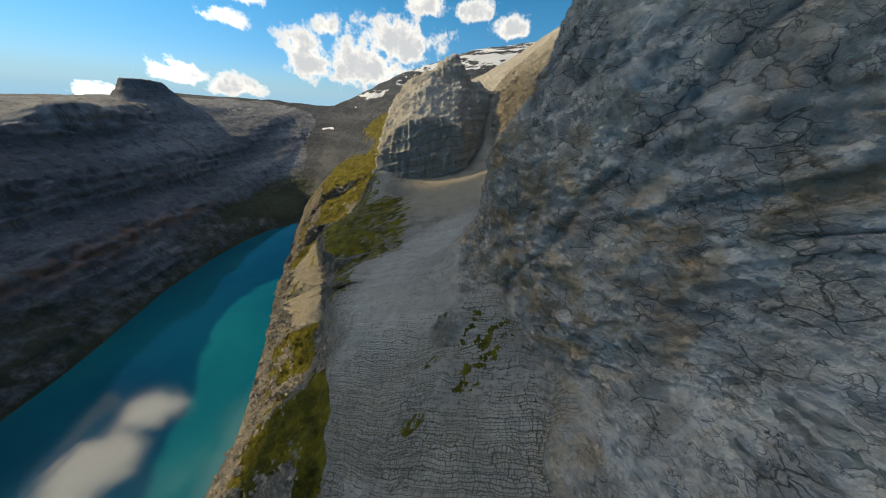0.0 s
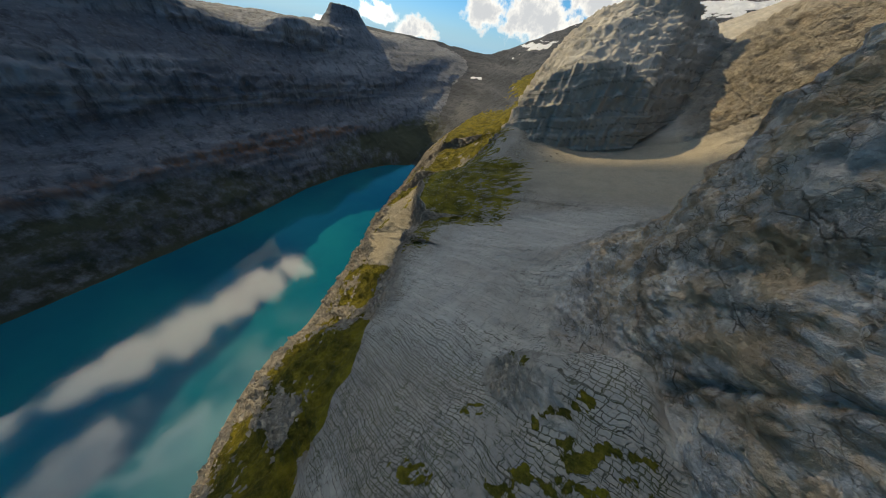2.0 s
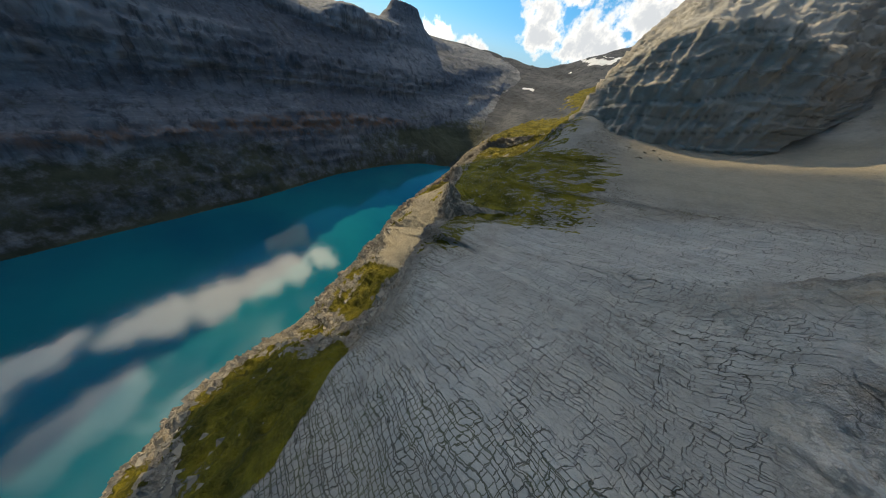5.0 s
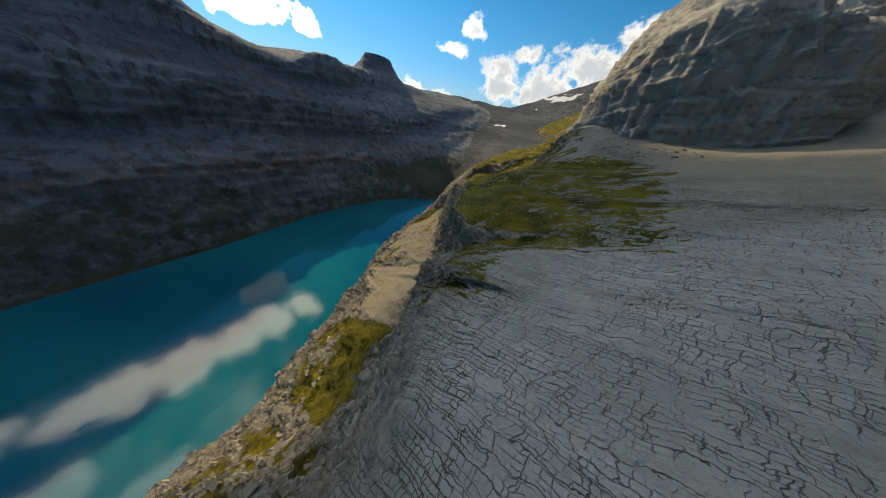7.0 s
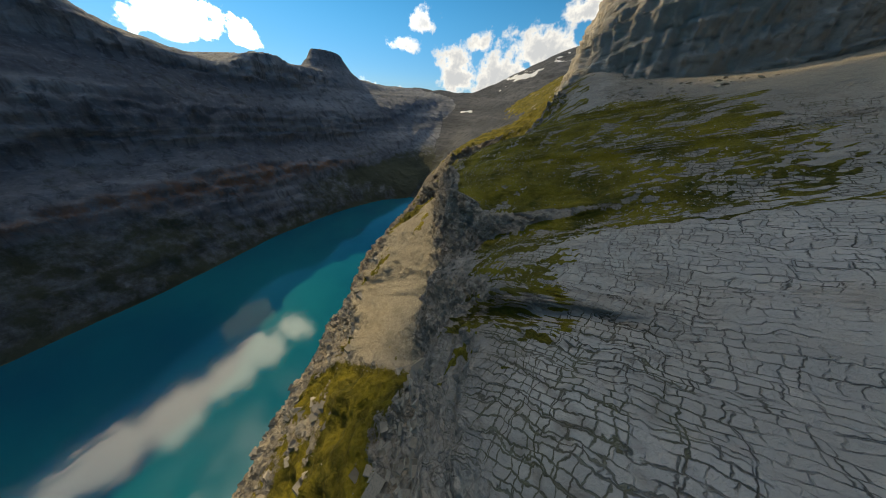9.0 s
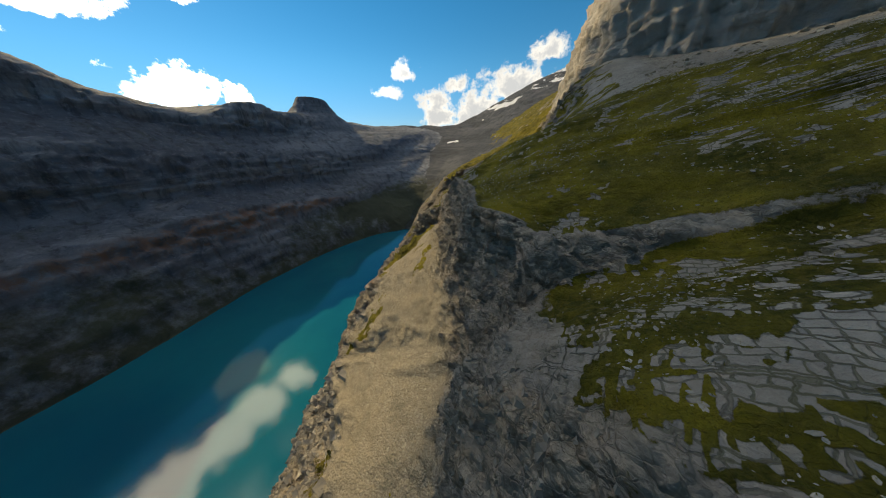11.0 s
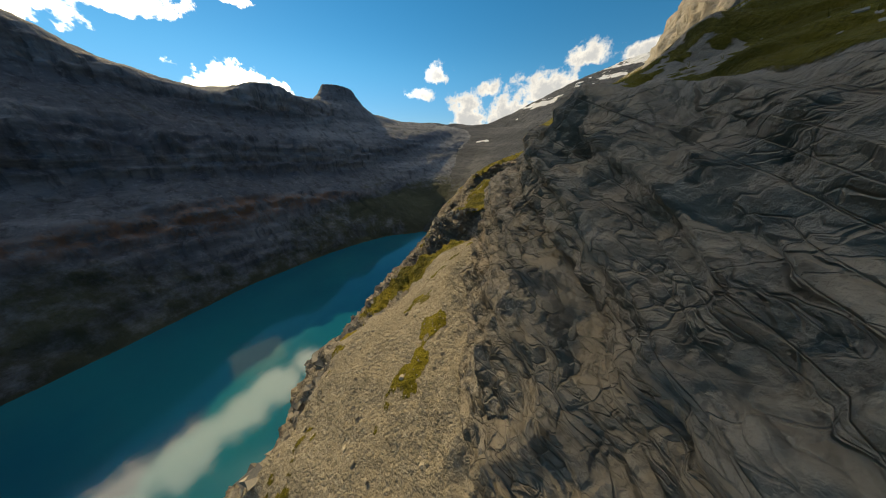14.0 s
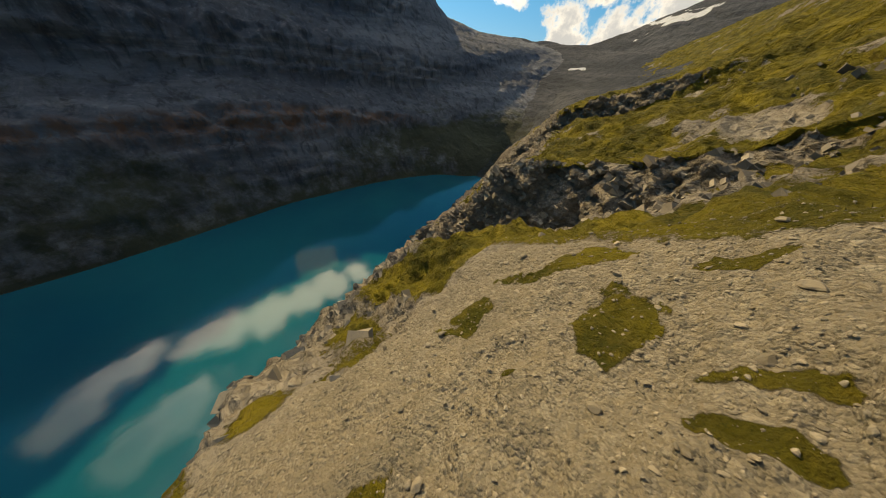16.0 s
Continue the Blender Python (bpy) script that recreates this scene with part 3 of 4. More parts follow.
# ------------------------------------------------------------------ the land
GROUND = ground_material()
LEFT_ROCK = cliff_material("shaded_cliff", (0.125, 0.137, 0.162), (0.26, 0.275, 0.302), (0.25, 0.155, 0.115), (0.05, 0.056, 0.036))
# Valley head: cloud shade is put into these dark rock and turf colours.
SHADED_HEAD = cliff_material("shaded_head_rock", (0.042, 0.05, 0.065), (0.09, 0.1, 0.118), (0.085, 0.075, 0.07), (0.03, 0.036, 0.023))
WATER = water_material()
STONE = stone_material()
RUBBLE = stone_material("loose_limestone", True)
PALE = stone_material("pale_slabs", True, (0.17, 0.16, 0.13), (0.36, 0.335, 0.285))
TUFT = tuft_material()
CLOUD = cloud_material()

# Cross-sections of the bank above the lake, from under the water over the rim and the bench to the mountain side: y, then (x, z).
BANK = [
    (-420, [(-220, -30), (-150, 0), (-130, 40), (-100, 100), (-75, 150), (-30, 195), (10, 235), (45, 290), (80, 340), (120, 390), (250, 480), (600, 680), (1500, 900)]),
    (-60, [(-220, -30), (-150, 0), (-128, 35), (-100, 95), (-75, 150), (-30, 190), (12, 222), (60, 260), (85, 310), (120, 350), (250, 460), (600, 650), (1500, 900)]),
    (30, [(-262, -30), (-205, 0), (-182, 30), (-148, 84), (-72, 148), (-35, 178), (9, 220), (43, 248), (75, 288), (96, 332), (150, 400), (500, 650), (1500, 900)]),
    (62, [(-275, -30), (-219, 0), (-194, 38), (-158, 93), (-76, 175), (-40, 190), (10, 231), (38, 254), (56, 266), (66, 312), (92, 384), (420, 640), (1500, 900)]),
    (80, [(-278, -30), (-222, 0), (-196, 40), (-159, 95), (-84, 174), (-38, 196), (4, 236), (30, 261), (44, 274), (53, 312), (72, 384), (400, 640), (1500, 900)]),
    (98, [(-281, -30), (-224, 0), (-197, 42), (-157, 98), (-90, 172), (-38, 202), (1, 233), (12, 262), (33, 277), (41, 310), (54, 378), (385, 640), (1500, 900)]),
    (113, [(-288, -30), (-225, 0), (-196, 45), (-150, 101), (-93, 166), (-48, 206), (-8, 230), (14, 246), (28, 275), (33, 322), (50, 388), (378, 640), (1500, 900)]),
    (128, [(-300, -30), (-226, 0), (-194, 46), (-139, 104), (-100, 147), (-55, 206), (-12, 229), (14, 238), (26, 273), (28, 324), (48, 394), (370, 640), (1500, 900)]),
    (142, [(-300, -30), (-229, 0), (-197, 50), (-143, 109), (-107, 143), (-64, 206), (-18, 226), (12, 236), (25, 268), (29, 308), (52, 378), (390, 635), (1500, 895)]),
    (158, [(-300, -30), (-234, 0), (-202, 57), (-147, 113), (-113, 140), (-78, 200), (-33, 220), (4, 236), (23, 263), (31, 292), (60, 345), (470, 625), (1500, 885)]),
    (185, [(-300, -30), (-242, 0), (-210, 62), (-156, 121), (-117, 150), (-96, 190), (-60, 209), (-6, 236), (18, 255), (36, 279), (84, 328), (560, 600), (1500, 860)]),
    (198, [(-302, -30), (-247, 0), (-210, 68), (-160, 121), (-115, 147), (-108, 176), (-98, 193), (-70, 206), (25, 253), (62, 281), (126, 334), (590, 595), (1500, 855)]),
    (213, [(-305, -30), (-254, 0), (-210, 77), (-165, 122), (-128, 149), (-120, 177), (-104, 192), (-80, 204.5), (45, 258), (110, 285), (190, 345), (600, 590), (1500, 850)]),
    (233, [(-311, -30), (-260, 0), (-222, 76), (-186, 119), (-132, 150), (-119.5, 171), (-109, 186), (-96, 196), (36, 254), (110, 283), (190, 339), (600, 584), (1500, 850)]),
    (238.5, [(-313, -30), (-262, 0), (-225, 75), (-192, 118), (-135.5, 152), (-120.5, 178), (-114.5, 193.5), (-105, 198), (28, 252), (110, 282), (190, 337), (600, 582), (1500, 850)]),
    (242, [(-315, -30), (-264, 0), (-227, 74), (-197, 117), (-137, 152), (-121, 179), (-116, 196), (-107, 199), (20, 250), (110, 282), (190, 335), (600, 580), (1500, 850)]),
    (253, [(-317, -30), (-267, 0), (-229, 78), (-191, 130), (-141, 157), (-134.5, 179), (-131, 197), (-122, 200.5), (15, 249), (110, 283), (190, 335), (600, 580), (1500, 850)]),
    (265, [(-320, -30), (-272, 0), (-231, 80), (-191, 138), (-149, 161), (-142, 181), (-135, 198), (-126, 203), (-90, 217), (110, 284), (190, 335), (600, 580), (1500, 850)]),
    (278, [(-325, -30), (-277, 0), (-236, 84), (-199, 139), (-156, 168), (-150, 183), (-143, 199), (-134, 204.5), (-98, 220), (105, 283), (190, 335), (600, 580), (1500, 850)]),
    (290, [(-330, -30), (-282, 0), (-240, 88), (-206, 138), (-162, 171), (-157, 183), (-152, 196), (-142, 205), (-112, 221), (100, 282), (190, 335), (600, 580), (1500, 850)]),
    (302, [(-333, -30), (-287, 0), (-246, 89), (-206, 134), (-172, 165), (-162, 177), (-154, 193), (-138, 209), (-108, 223), (100, 283), (190, 335), (600, 580), (1500, 850)]),
    (312, [(-335, -30), (-290, 0), (-250, 90), (-206, 133), (-176, 161), (-163, 173), (-150, 190), (-124, 215), (-88, 229), (100, 284), (190, 338), (600, 580), (1500, 850)]),
    (326, [(-342, -30), (-296, 0), (-256, 88), (-213, 135), (-182, 158), (-163, 174), (-142, 194), (-104, 226), (6, 255), (95, 284), (190, 345), (600, 585), (1500, 850)]),
    (345, [(-350, -30), (-304, 0), (-262, 85), (-222, 135), (-190, 158), (-165, 174), (-135, 200), (-85, 236), (0, 256), (85, 284), (190, 362), (600, 590), (1500, 850)]),
    (392, [(-365, -30), (-316, 0), (-275, 55), (-242, 94), (-212, 116), (-176, 150), (-138, 192), (-85, 254), (0, 262), (80, 288), (190, 382), (600, 600), (1500, 850)]),
    (403, [(-370, -30), (-324, 0), (-288, 75), (-248, 122), (-226, 152), (-178, 168), (-138, 196), (-85, 260), (0, 266), (75, 290), (190, 398), (600, 610), (1500, 850)]),
    (445, [(-380, -30), (-337, 0), (-300, 72), (-258, 115), (-228, 148), (-172, 172), (-138, 200), (-85, 266), (0, 275), (85, 318), (190, 425), (600, 620), (1500, 850)]),
    (520, [(-405, -30), (-362, 0), (-330, 65), (-285, 112), (-247, 156), (-190, 180), (-135, 215), (-75, 285), (20, 300), (100, 372), (190, 455), (600, 640), (1500, 850)]),
    (548, [(-415, -30), (-374, 0), (-338, 50), (-298, 94), (-262, 130), (-200, 178), (-140, 217), (-75, 285), (20, 305), (100, 376), (190, 460), (600, 645), (1500, 850)]),
    (562, [(-422, -30), (-379, 0), (-340, 66), (-300, 118), (-268, 160), (-205, 190), (-140, 222), (-75, 290), (20, 308), (100, 378), (190, 462), (600, 648), (1500, 850)]),
    (700, [(-470, -30), (-428, 0), (-385, 75), (-340, 125), (-300, 160), (-220, 195), (-130, 265), (-60, 315), (40, 340), (120, 370), (220, 440), (600, 680), (1500, 850)]),
    (950, [(-500, 30), (-450, 60), (-410, 105), (-370, 140), (-330, 165), (-275, 190), (-180, 260), (-95, 335), (20, 370), (120, 420), (240, 490), (600, 700), (1500, 850)]),
    (1300, [(-640, 130), (-580, 140), (-530, 150), (-490, 165), (-440, 180), (-360, 230), (-240, 300), (-120, 370), (20, 410), (140, 450), (280, 520), (600, 690), (1500, 800)]),
    (1700, [(-900, 230), (-760, 250), (-660, 262), (-580, 280), (-500, 300), (-400, 330), (-280, 370), (-140, 410), (20, 440), (160, 470), (300, 520), (600, 600), (1500, 700)]),
]


def spread(*runs):
    """Row positions: (start, end, step) runs laid end to end."""
    return np.concatenate([np.arange(a, b, s) for a, b, s in runs])


def carve(grid):
    """Give the bank its rock relief, bedding, joints and rubble, and say what grows or lies where."""
    p = grid.reshape(-1, 3)
    nrm = normals(grid).reshape(-1, 3)
    steep = 1 - np.clip(nrm[:, 2], 0, 1)
    x, y, z = p.T
    face = smooth(0.16, 0.42, steep)
    # The two steps of the promontory run in and out.
    shift = smooth(365, 388, y) * smooth(440, 412, y) + smooth(530, 545, y) * smooth(600, 570, y)
    p = p + np.stack([0 * x, shift * smooth(-60, -120, x) * (11 * fbm(p * (1, 0, 1), (38, 38, 60), 3) + 5 * fbm(p * (1, 0, 1) + 9, (9, 9, 12), 4, 0.6)), 0 * x], 1)
    x, y, z = p.T
    wall = smooth(5, 22, x) * smooth(195, 170, y)                      # the great wall beside the start
    warp = fbm(p, 25, 3)
    patch = fbm(p, (34, 34, 60), 5, 0.6)
    edge = np.interp(y, [0, 60, 128, 160, 190, 213, 242, 253, 265, 278, 290, 312, 345, 400], [-45, -60, -85, -95, -110, -130, -140, -144, -152, -159, -165, -165, -140, -110])
    foot = np.interp(y, [195, 213, 242, 253, 265, 278, 290, 302, 312, 335], [-116, -128, -137, -141, -149, -156, -162, -162, -158, -140])
    crease = x - np.interp(y, [20, 33, 62, 80, 98, 113, 128, 150], [46, 43, 56, 44, 33, 28, 25, 23]) + 2.0 * warp
    slabs = smooth(0.62, 0.42, steep) * smooth(4, -2, crease) * smooth(190, 165, y) * smooth(-4, 6, x - edge)
    bench = np.maximum(smooth(0.34, 0.2, steep) * smooth(-4, 6, x - edge) * smooth(420, 340, y), slabs)
    face = face * (1 - slabs)
    plain = smooth(262, 292, y + 0.12 * x + 14 * fbm(p, 50, 3)) * smooth(-55, -20, x) * smooth(420, 395, y)
    # Joints in the bench: two sets of clefts that part the rock into blocks.
    bend = 3.2 * warp
    gap, tone = cells((x + bend + 0.15 * y) / 19.0, (y + 0.3 * x + bend) / 3.2)
    gap2, tone2 = cells((x - 0.18 * y + bend) / 3.6 + 31, (y - bend) / 21.0 + 9)
    gap3, tone3 = cells((x + 0.5 * y) / 2.3 + 3, (y - 0.4 * x) / 1.7 + 71)
    rough = smooth(-0.3, 0.4, fbm(p, 40, 3) + 0.5 * smooth(-40, -85, x) + 0.6 * smooth(120, 80, y))
    slot = smooth(0.12, 0.0, gap) * rough * smooth(-0.3, 0.2, fbm(p, 30, 2))
    swell = fbm(p, (26, 15, 30), 4, 0.5)
    lift = bench * (1 - 0.9 * plain) * (-0.55 * slot + 0.34 * tone + 0.2 * tone2 + 0.12 * rough * tone3 + 1.1 * swell)
    # Bedding ledges, buttresses and hollows on the faces.
    dip = z + 0.30 * x - 0.20 * y + 4.0 * fbm(p, 34, 3)
    ledge = np.abs(((dip / 7.5) % 1.0) - 0.5) * 2
    ledge2 = np.abs(((dip / 2.3) % 1.0) - 0.5) * 2
    crag = fbm(p, (17, 17, 26), 5, 0.55, ridged=True)
    along = 0.35 * x + 0.95 * y
    cliff = face * smooth(190, 206, y) * smooth(345, 325, y) * smooth(-60, -95, x)     # the crag above the scree
    layered = smooth(252, 272, y)
    post, post_tone = cells((along + bend) / 3.6, (z + 2 * warp) / 13.0)
    brick, brick_tone = cells((along + bend) / 5.5 + 17, dip / 1.9)
    block, block_tone = cells((along + bend) / 11.0 + 5, dip / 4.6)
    upright = cliff * (1 - layered)
    lift += face * (1 - cliff) * (3.4 * crag + 2.4 * fbm(p, 40, 3) + 1.7 * (ledge - 0.5) + 0.8 * (ledge2 - 0.5) * smooth(-0.3, 0.3, warp) + 0.8 * fbm(p, (3.2, 3.2, 4.5), 3, 0.6, ridged=True))
    lift += upright * (1.5 * post_tone * smooth(0.0, 0.2, post) - 0.6 * smooth(0.1, 0.0, post) + 3.0 * fbm(p, (11, 11, 30), 4, 0.55, ridged=True) + 1.1 * fbm(p, (2.6, 2.6, 5), 3, 0.6, ridged=True) + 0.8 * (block_tone - 0.5))
    sheet = 0
    for thick_, deep in ((6.2, 1.1), (2.4, 0.6), (1.1, 0.28)):
        row = dip / thick_ + 0.35 * fbm(p, 14, 2)
        low = np.floor(row)
        pick = lambda k: lattice(k.astype(np.int64), 0 * k.astype(np.int64) + int(10 * thick_), 0 * k.astype(np.int64) + 5)
        sheet = sheet + deep * (pick(low) + (pick(low + 1) - pick(low)) * smooth(0.72, 1.0, row - low))
    lift += cliff * layered * (sheet + 0.9 * block_tone * smooth(0.0, 0.3, block) + 0.3 * brick_tone + 2.2 * fbm(p, (20, 20, 14), 4, 0.55, ridged=True) + 1.7 * fbm(p, (8, 8, 34), 4, 0.55, ridged=True) + 0.5 * fbm(p, (3.4, 3.4, 1.6), 4, 0.6, ridged=True))
    # The wall: overlapping slabs that slant across it, rounded and folded.
    slant = z + 0.8 * y - 0.3 * x + 9 * fbm(p, 45, 3) + 2.2 * fbm(p, 12, 3)
    across = y + 0.75 * z + 8 * warp
    plate, plate_tone = cells(across / 26.0, slant / 9.5)
    flake, flake_tone = cells(across / 9.0 + 7, slant / 3.0 + 3)
    lap = (slant / 11.0) % 1.0 * smooth(-0.35, 0.2, patch) + 0.5 * ((slant / 4.1 + 0.3 * warp) % 1.0) * smooth(-0.2, 0.3, fbm(p + 70, 22, 3))
    lift += wall * face * (0.9 * plate_tone + 1.3 * (lap - 0.5) + 0.4 * flake_tone + 5.0 * fbm(p, 34, 4, 0.5) + 2.6 * fbm(p, (12, 12, 10), 5, 0.62, ridged=True) + 1.0 * fbm(p + 21, 3.5, 3, 0.6, ridged=True) - 3.4 * crag - 1.7 * (ledge - 0.5) - 0.8 * (ledge2 - 0.5) * smooth(-0.3, 0.3, warp) - 2.0)
    # A long upright fissure splits the wall.
    split = y - 84 + 0.22 * (z - 330) + 5 * fbm(p * (0, 0.3, 1), 26, 4)
    lift -= wall * face * 2.6 * np.exp(-(split / 1.1) ** 2) * smooth(262, 275, z)
    # The cleft along the wall's foot, and the lip of rock over it.
    run = smooth(0, 25, y) * smooth(185, 160, y)
    lift += run * (3.0 * np.exp(-((crease - 5) / 4.5) ** 2) - 2.6 * np.exp(-((crease + 1.5) / 2.2) ** 2))
    # The bank below the rim: crags between turf ledges.
    below = smooth(4, -8, x - edge) * smooth(3, 25, z)
    scree = smooth(192, 206, y) * smooth(348, 332, y) * smooth(-200, -188, x - 0.25 * (y - 265) * (y < 265)) * smooth(3, -3, x - foot) * smooth(108, 125, z)
    bluff = fbm(p + 50, (26, 20, 30), 4, 0.55, ridged=True)
    outcrop = 5.0 * bluff + 2.2 * fbm(p, (9, 9, 14), 4, 0.6, ridged=True) + 1.5 * (ledge - 0.5) * smooth(-0.3, 0.3, warp)
    lift += below * (1 - scree) * (outcrop - outcrop[below > 0.5].mean() - 3.5)
    lift += scree * (0.5 * fbm(p, 6, 3) + 0.35 * fbm(p, 1.8, 2, ridged=True))
    # The open mountain side above the bench.
    upland = smooth(75, 120, x) * (1 - wall)
    lift += upland * (5.0 * fbm(p, (60, 60, 40), 4, 0.55, ridged=True) + 2.2 * crag + 1.6 * (((dip / 9.0) % 1.0) - 0.5))
    # Turf bumps and stones on the gentler ground.
    lift += 0.35 * fbm(p, 5, 3) * (1 - face)
    lift *= smooth(-2, 6, z)
    out = p + nrm * lift[:, None]
    # Turf: how thick it lies; it fills the joints first and leaves the blocks bare.
    def spot(cx, cy, rx, ry, turn=0.0):
        c, s_ = math.cos(turn), math.sin(turn)
        u, v = (x - cx) * c + (y - cy) * s_, (y - cy) * c - (x - cx) * s_
        return smooth(1.25, 0.75, np.hypot(u / rx, v / ry) + 0.9 * fbm(p, 4.5, 4, 0.6))
    thick = 0 * x
    brow = smooth(-3, 3, x + 4 * warp - np.interp(y, [190, 213, 235, 244, 253, 265, 278, 290, 302, 312, 325], [-101, -106, -113, -117, -132, -137, -144, -153, -156, -154, -155]))
    upper = smooth(170, 192, y) * smooth(-18, -58, x + 0.1 * (y - 240)) * smooth(350, 318, y) * brow * (1 - smooth(229, 214, y) * smooth(-92, -76, x))
    thick = np.maximum(thick, upper * (0.74 + 0.75 * patch))
    thick = np.maximum(thick, upper * smooth(226, 241, y + 0.3 * (x + 100)) * (1.12 + 0.9 * patch))
    band = smooth(216, 219, y + 0.08 * (x + 95)) * smooth(231, 227, y + 0.08 * (x + 95))
    thick = np.maximum(thick, upper * band * 1.1)
    thick = np.maximum(thick, upper * smooth(211, 205, y) * smooth(-101, -94, x) * 0.8)
    thick = np.maximum(thick, smooth(320, 345, y) * smooth(-80, -105, x) * (0.78 + 0.5 * patch))
    thick = np.maximum(thick, smooth(-150, -230, y) * 0.3)
    joints = np.minimum(np.minimum(gap * 1.0, gap2 * 1.25), 0.8 * gap3 + 0.08)
    drift = 0.9 * fbm(np.stack([x + 0.4 * y, y - 0.4 * x, z], 1), (9, 3.2, 6), 5, 0.62)
    green = smooth(-0.1, 0.12, 0.55 * thick - 0.24 + drift - (0.25 + 0.3 * smooth(250, 236, y)) * smooth(0.1, 0.28, joints)) * smooth(0.05, 0.2, thick)
    green = np.maximum(green, smooth(1.0, 1.2, thick + 0.3 * drift))
    rim = below * (1 - scree) * smooth(0.52, 0.3, steep + 0.16 * bluff) * smooth(-0.45, 0.15, patch + 0.25)
    green = np.maximum(green * (1 - below), rim)
    strip = smooth(11, 6, np.abs(x - np.interp(y, [20, 55, 80, 108, 122], [-75, -66, -70, -86, -95]) + 4 * warp)) * smooth(128, 118, y)
    green = np.maximum(green, np.maximum(strip, spot(-122, 82, 20, 30, 0.3)))
    for cx, cy, rx, ry, turn in ((31, 79, 8, 6, 0.4), (8, 97, 1.8, 5, 0.2), (20, 70, 7, 5, 0.2), (22, 88, 5, 3, 0.7), (-6, 62, 9, 4, 0.3), (2, 84, 4, 2, 0.5)):
        green = np.maximum(green, 0.85 * spot(cx, cy, rx, ry, turn) * smooth(-0.15, 0.15, drift + 0.1))
    lawns = 0.85 * smooth(0.18, 0.45, fbm(p + 40, (9, 9, 20), 4, 0.6) + 0.18 * smooth(322, 340, y) - 0.1)
    for cx, cy, rx, ry, turn in ((-169.3, 317.5, 2.3, 5.2, 0.1), (-164.4, 325.8, 2.6, 1.5, 0.0), (-164, 312.5, 1.8, 1.9, 0.0), (-164, 309.5, 1.4, 1.0, 0.0), (-173, 308, 0.5, 0.6, 0.0), (-176, 329, 7, 2.5, 0.5)):
        lawns = np.maximum(lawns * smooth(0.9, 1.4, np.hypot((x - cx) / (rx + 2), (y - cy) / (ry + 2))), 0) + spot(cx, cy, rx, ry, turn) * (lawns < 2)
    lawns = np.clip(np.maximum(lawns, smooth(330, 337, y + 0.25 * (x + 170) + 5 * patch) * (0.75 + 0.5 * patch)), 0, 1)
    green = green * (1 - scree) + scree * lawns
    green *= smooth(0.78, 0.58, steep) * (1 - 0.95 * smooth(192, 205, y) * smooth(330, 312, y) * smooth(-40, -70, x) * smooth(0.22, 0.36, steep) * (1 - scree))
    scree = np.maximum(scree, 0.62 * plain * smooth(0.3, 0.18, steep))
    pale = bench * smooth(-95, -82, x) * smooth(70, 40, x) * smooth(80, 115, y) * smooth(238, 226, y - 0.25 * (x + 40)) * (0.55 + 0.45 * smooth(-0.3, 0.3, patch))
    joint = np.clip(bench * slot * (1 - plain), 0, 1)
    joint = np.maximum(0.5 * joint, wall * face * 0.6 * smooth(0.07, 0.0, plate) * smooth(-0.1, 0.3, patch))
    karst = bench * (1 - plain) * np.maximum(smooth(-42, -82, x + 0.1 * (y - 100)) * smooth(215, 175, y) * 0.75, smooth(150, 105, y - 0.2 * x) * (0.62 + 0.15 * smooth(5, -15, x) + 1.0 * patch))
    karst = np.clip(np.maximum(karst, bench * upper * 0.8), 0, 1)
    stain = face * smooth(-0.1, 0.4, fbm(p + 90, (20, 20, 45), 4))
    stain = np.maximum(stain, 1.1 * run * np.exp(-((crease - 5) / 6.0) ** 2))
    # Brown weathering, plus the shade of crag and promontory faces put into the colour.
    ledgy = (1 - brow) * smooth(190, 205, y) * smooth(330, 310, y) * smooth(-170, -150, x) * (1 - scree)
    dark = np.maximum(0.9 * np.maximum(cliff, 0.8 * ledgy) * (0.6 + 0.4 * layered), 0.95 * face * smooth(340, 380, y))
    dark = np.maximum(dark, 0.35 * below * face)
    # The shade on the ground behind the slab is painted as darker rock.
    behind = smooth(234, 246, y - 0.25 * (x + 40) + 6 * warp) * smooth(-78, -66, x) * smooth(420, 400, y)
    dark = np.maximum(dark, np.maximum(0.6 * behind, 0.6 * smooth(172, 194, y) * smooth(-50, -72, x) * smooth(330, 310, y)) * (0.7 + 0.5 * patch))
    karst = np.maximum(karst, 0.5 * behind * (1 - plain) * smooth(0.0, 0.3, patch))
    open_rock = 1 - smooth(226, 244, y) * smooth(-108, -122, x)
    karst, joint = karst * open_rock, joint * open_rock
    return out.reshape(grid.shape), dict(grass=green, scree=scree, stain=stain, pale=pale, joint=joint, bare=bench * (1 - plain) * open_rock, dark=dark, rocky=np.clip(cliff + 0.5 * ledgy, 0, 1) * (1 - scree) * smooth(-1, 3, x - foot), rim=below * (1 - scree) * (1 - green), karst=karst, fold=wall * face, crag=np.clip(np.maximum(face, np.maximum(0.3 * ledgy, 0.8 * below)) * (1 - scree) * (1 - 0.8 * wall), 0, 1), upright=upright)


rows = spread((-420, -40, 12), (-40, 20, 2.0), (20, 190, 0.9), (190, 330, 0.65), (330, 388, 1.0), (388, 408, 0.4), (408, 545, 1.8), (545, 565, 0.5), (565, 600, 1.8), (600, 800, 4.0), (800, 1701, 14.0))
bank = loft(BANK, rows, [4, 46, 56, 64, 60, 56, 44, 96, 64, 60, 90, 24])
bank, masks = carve(bank)
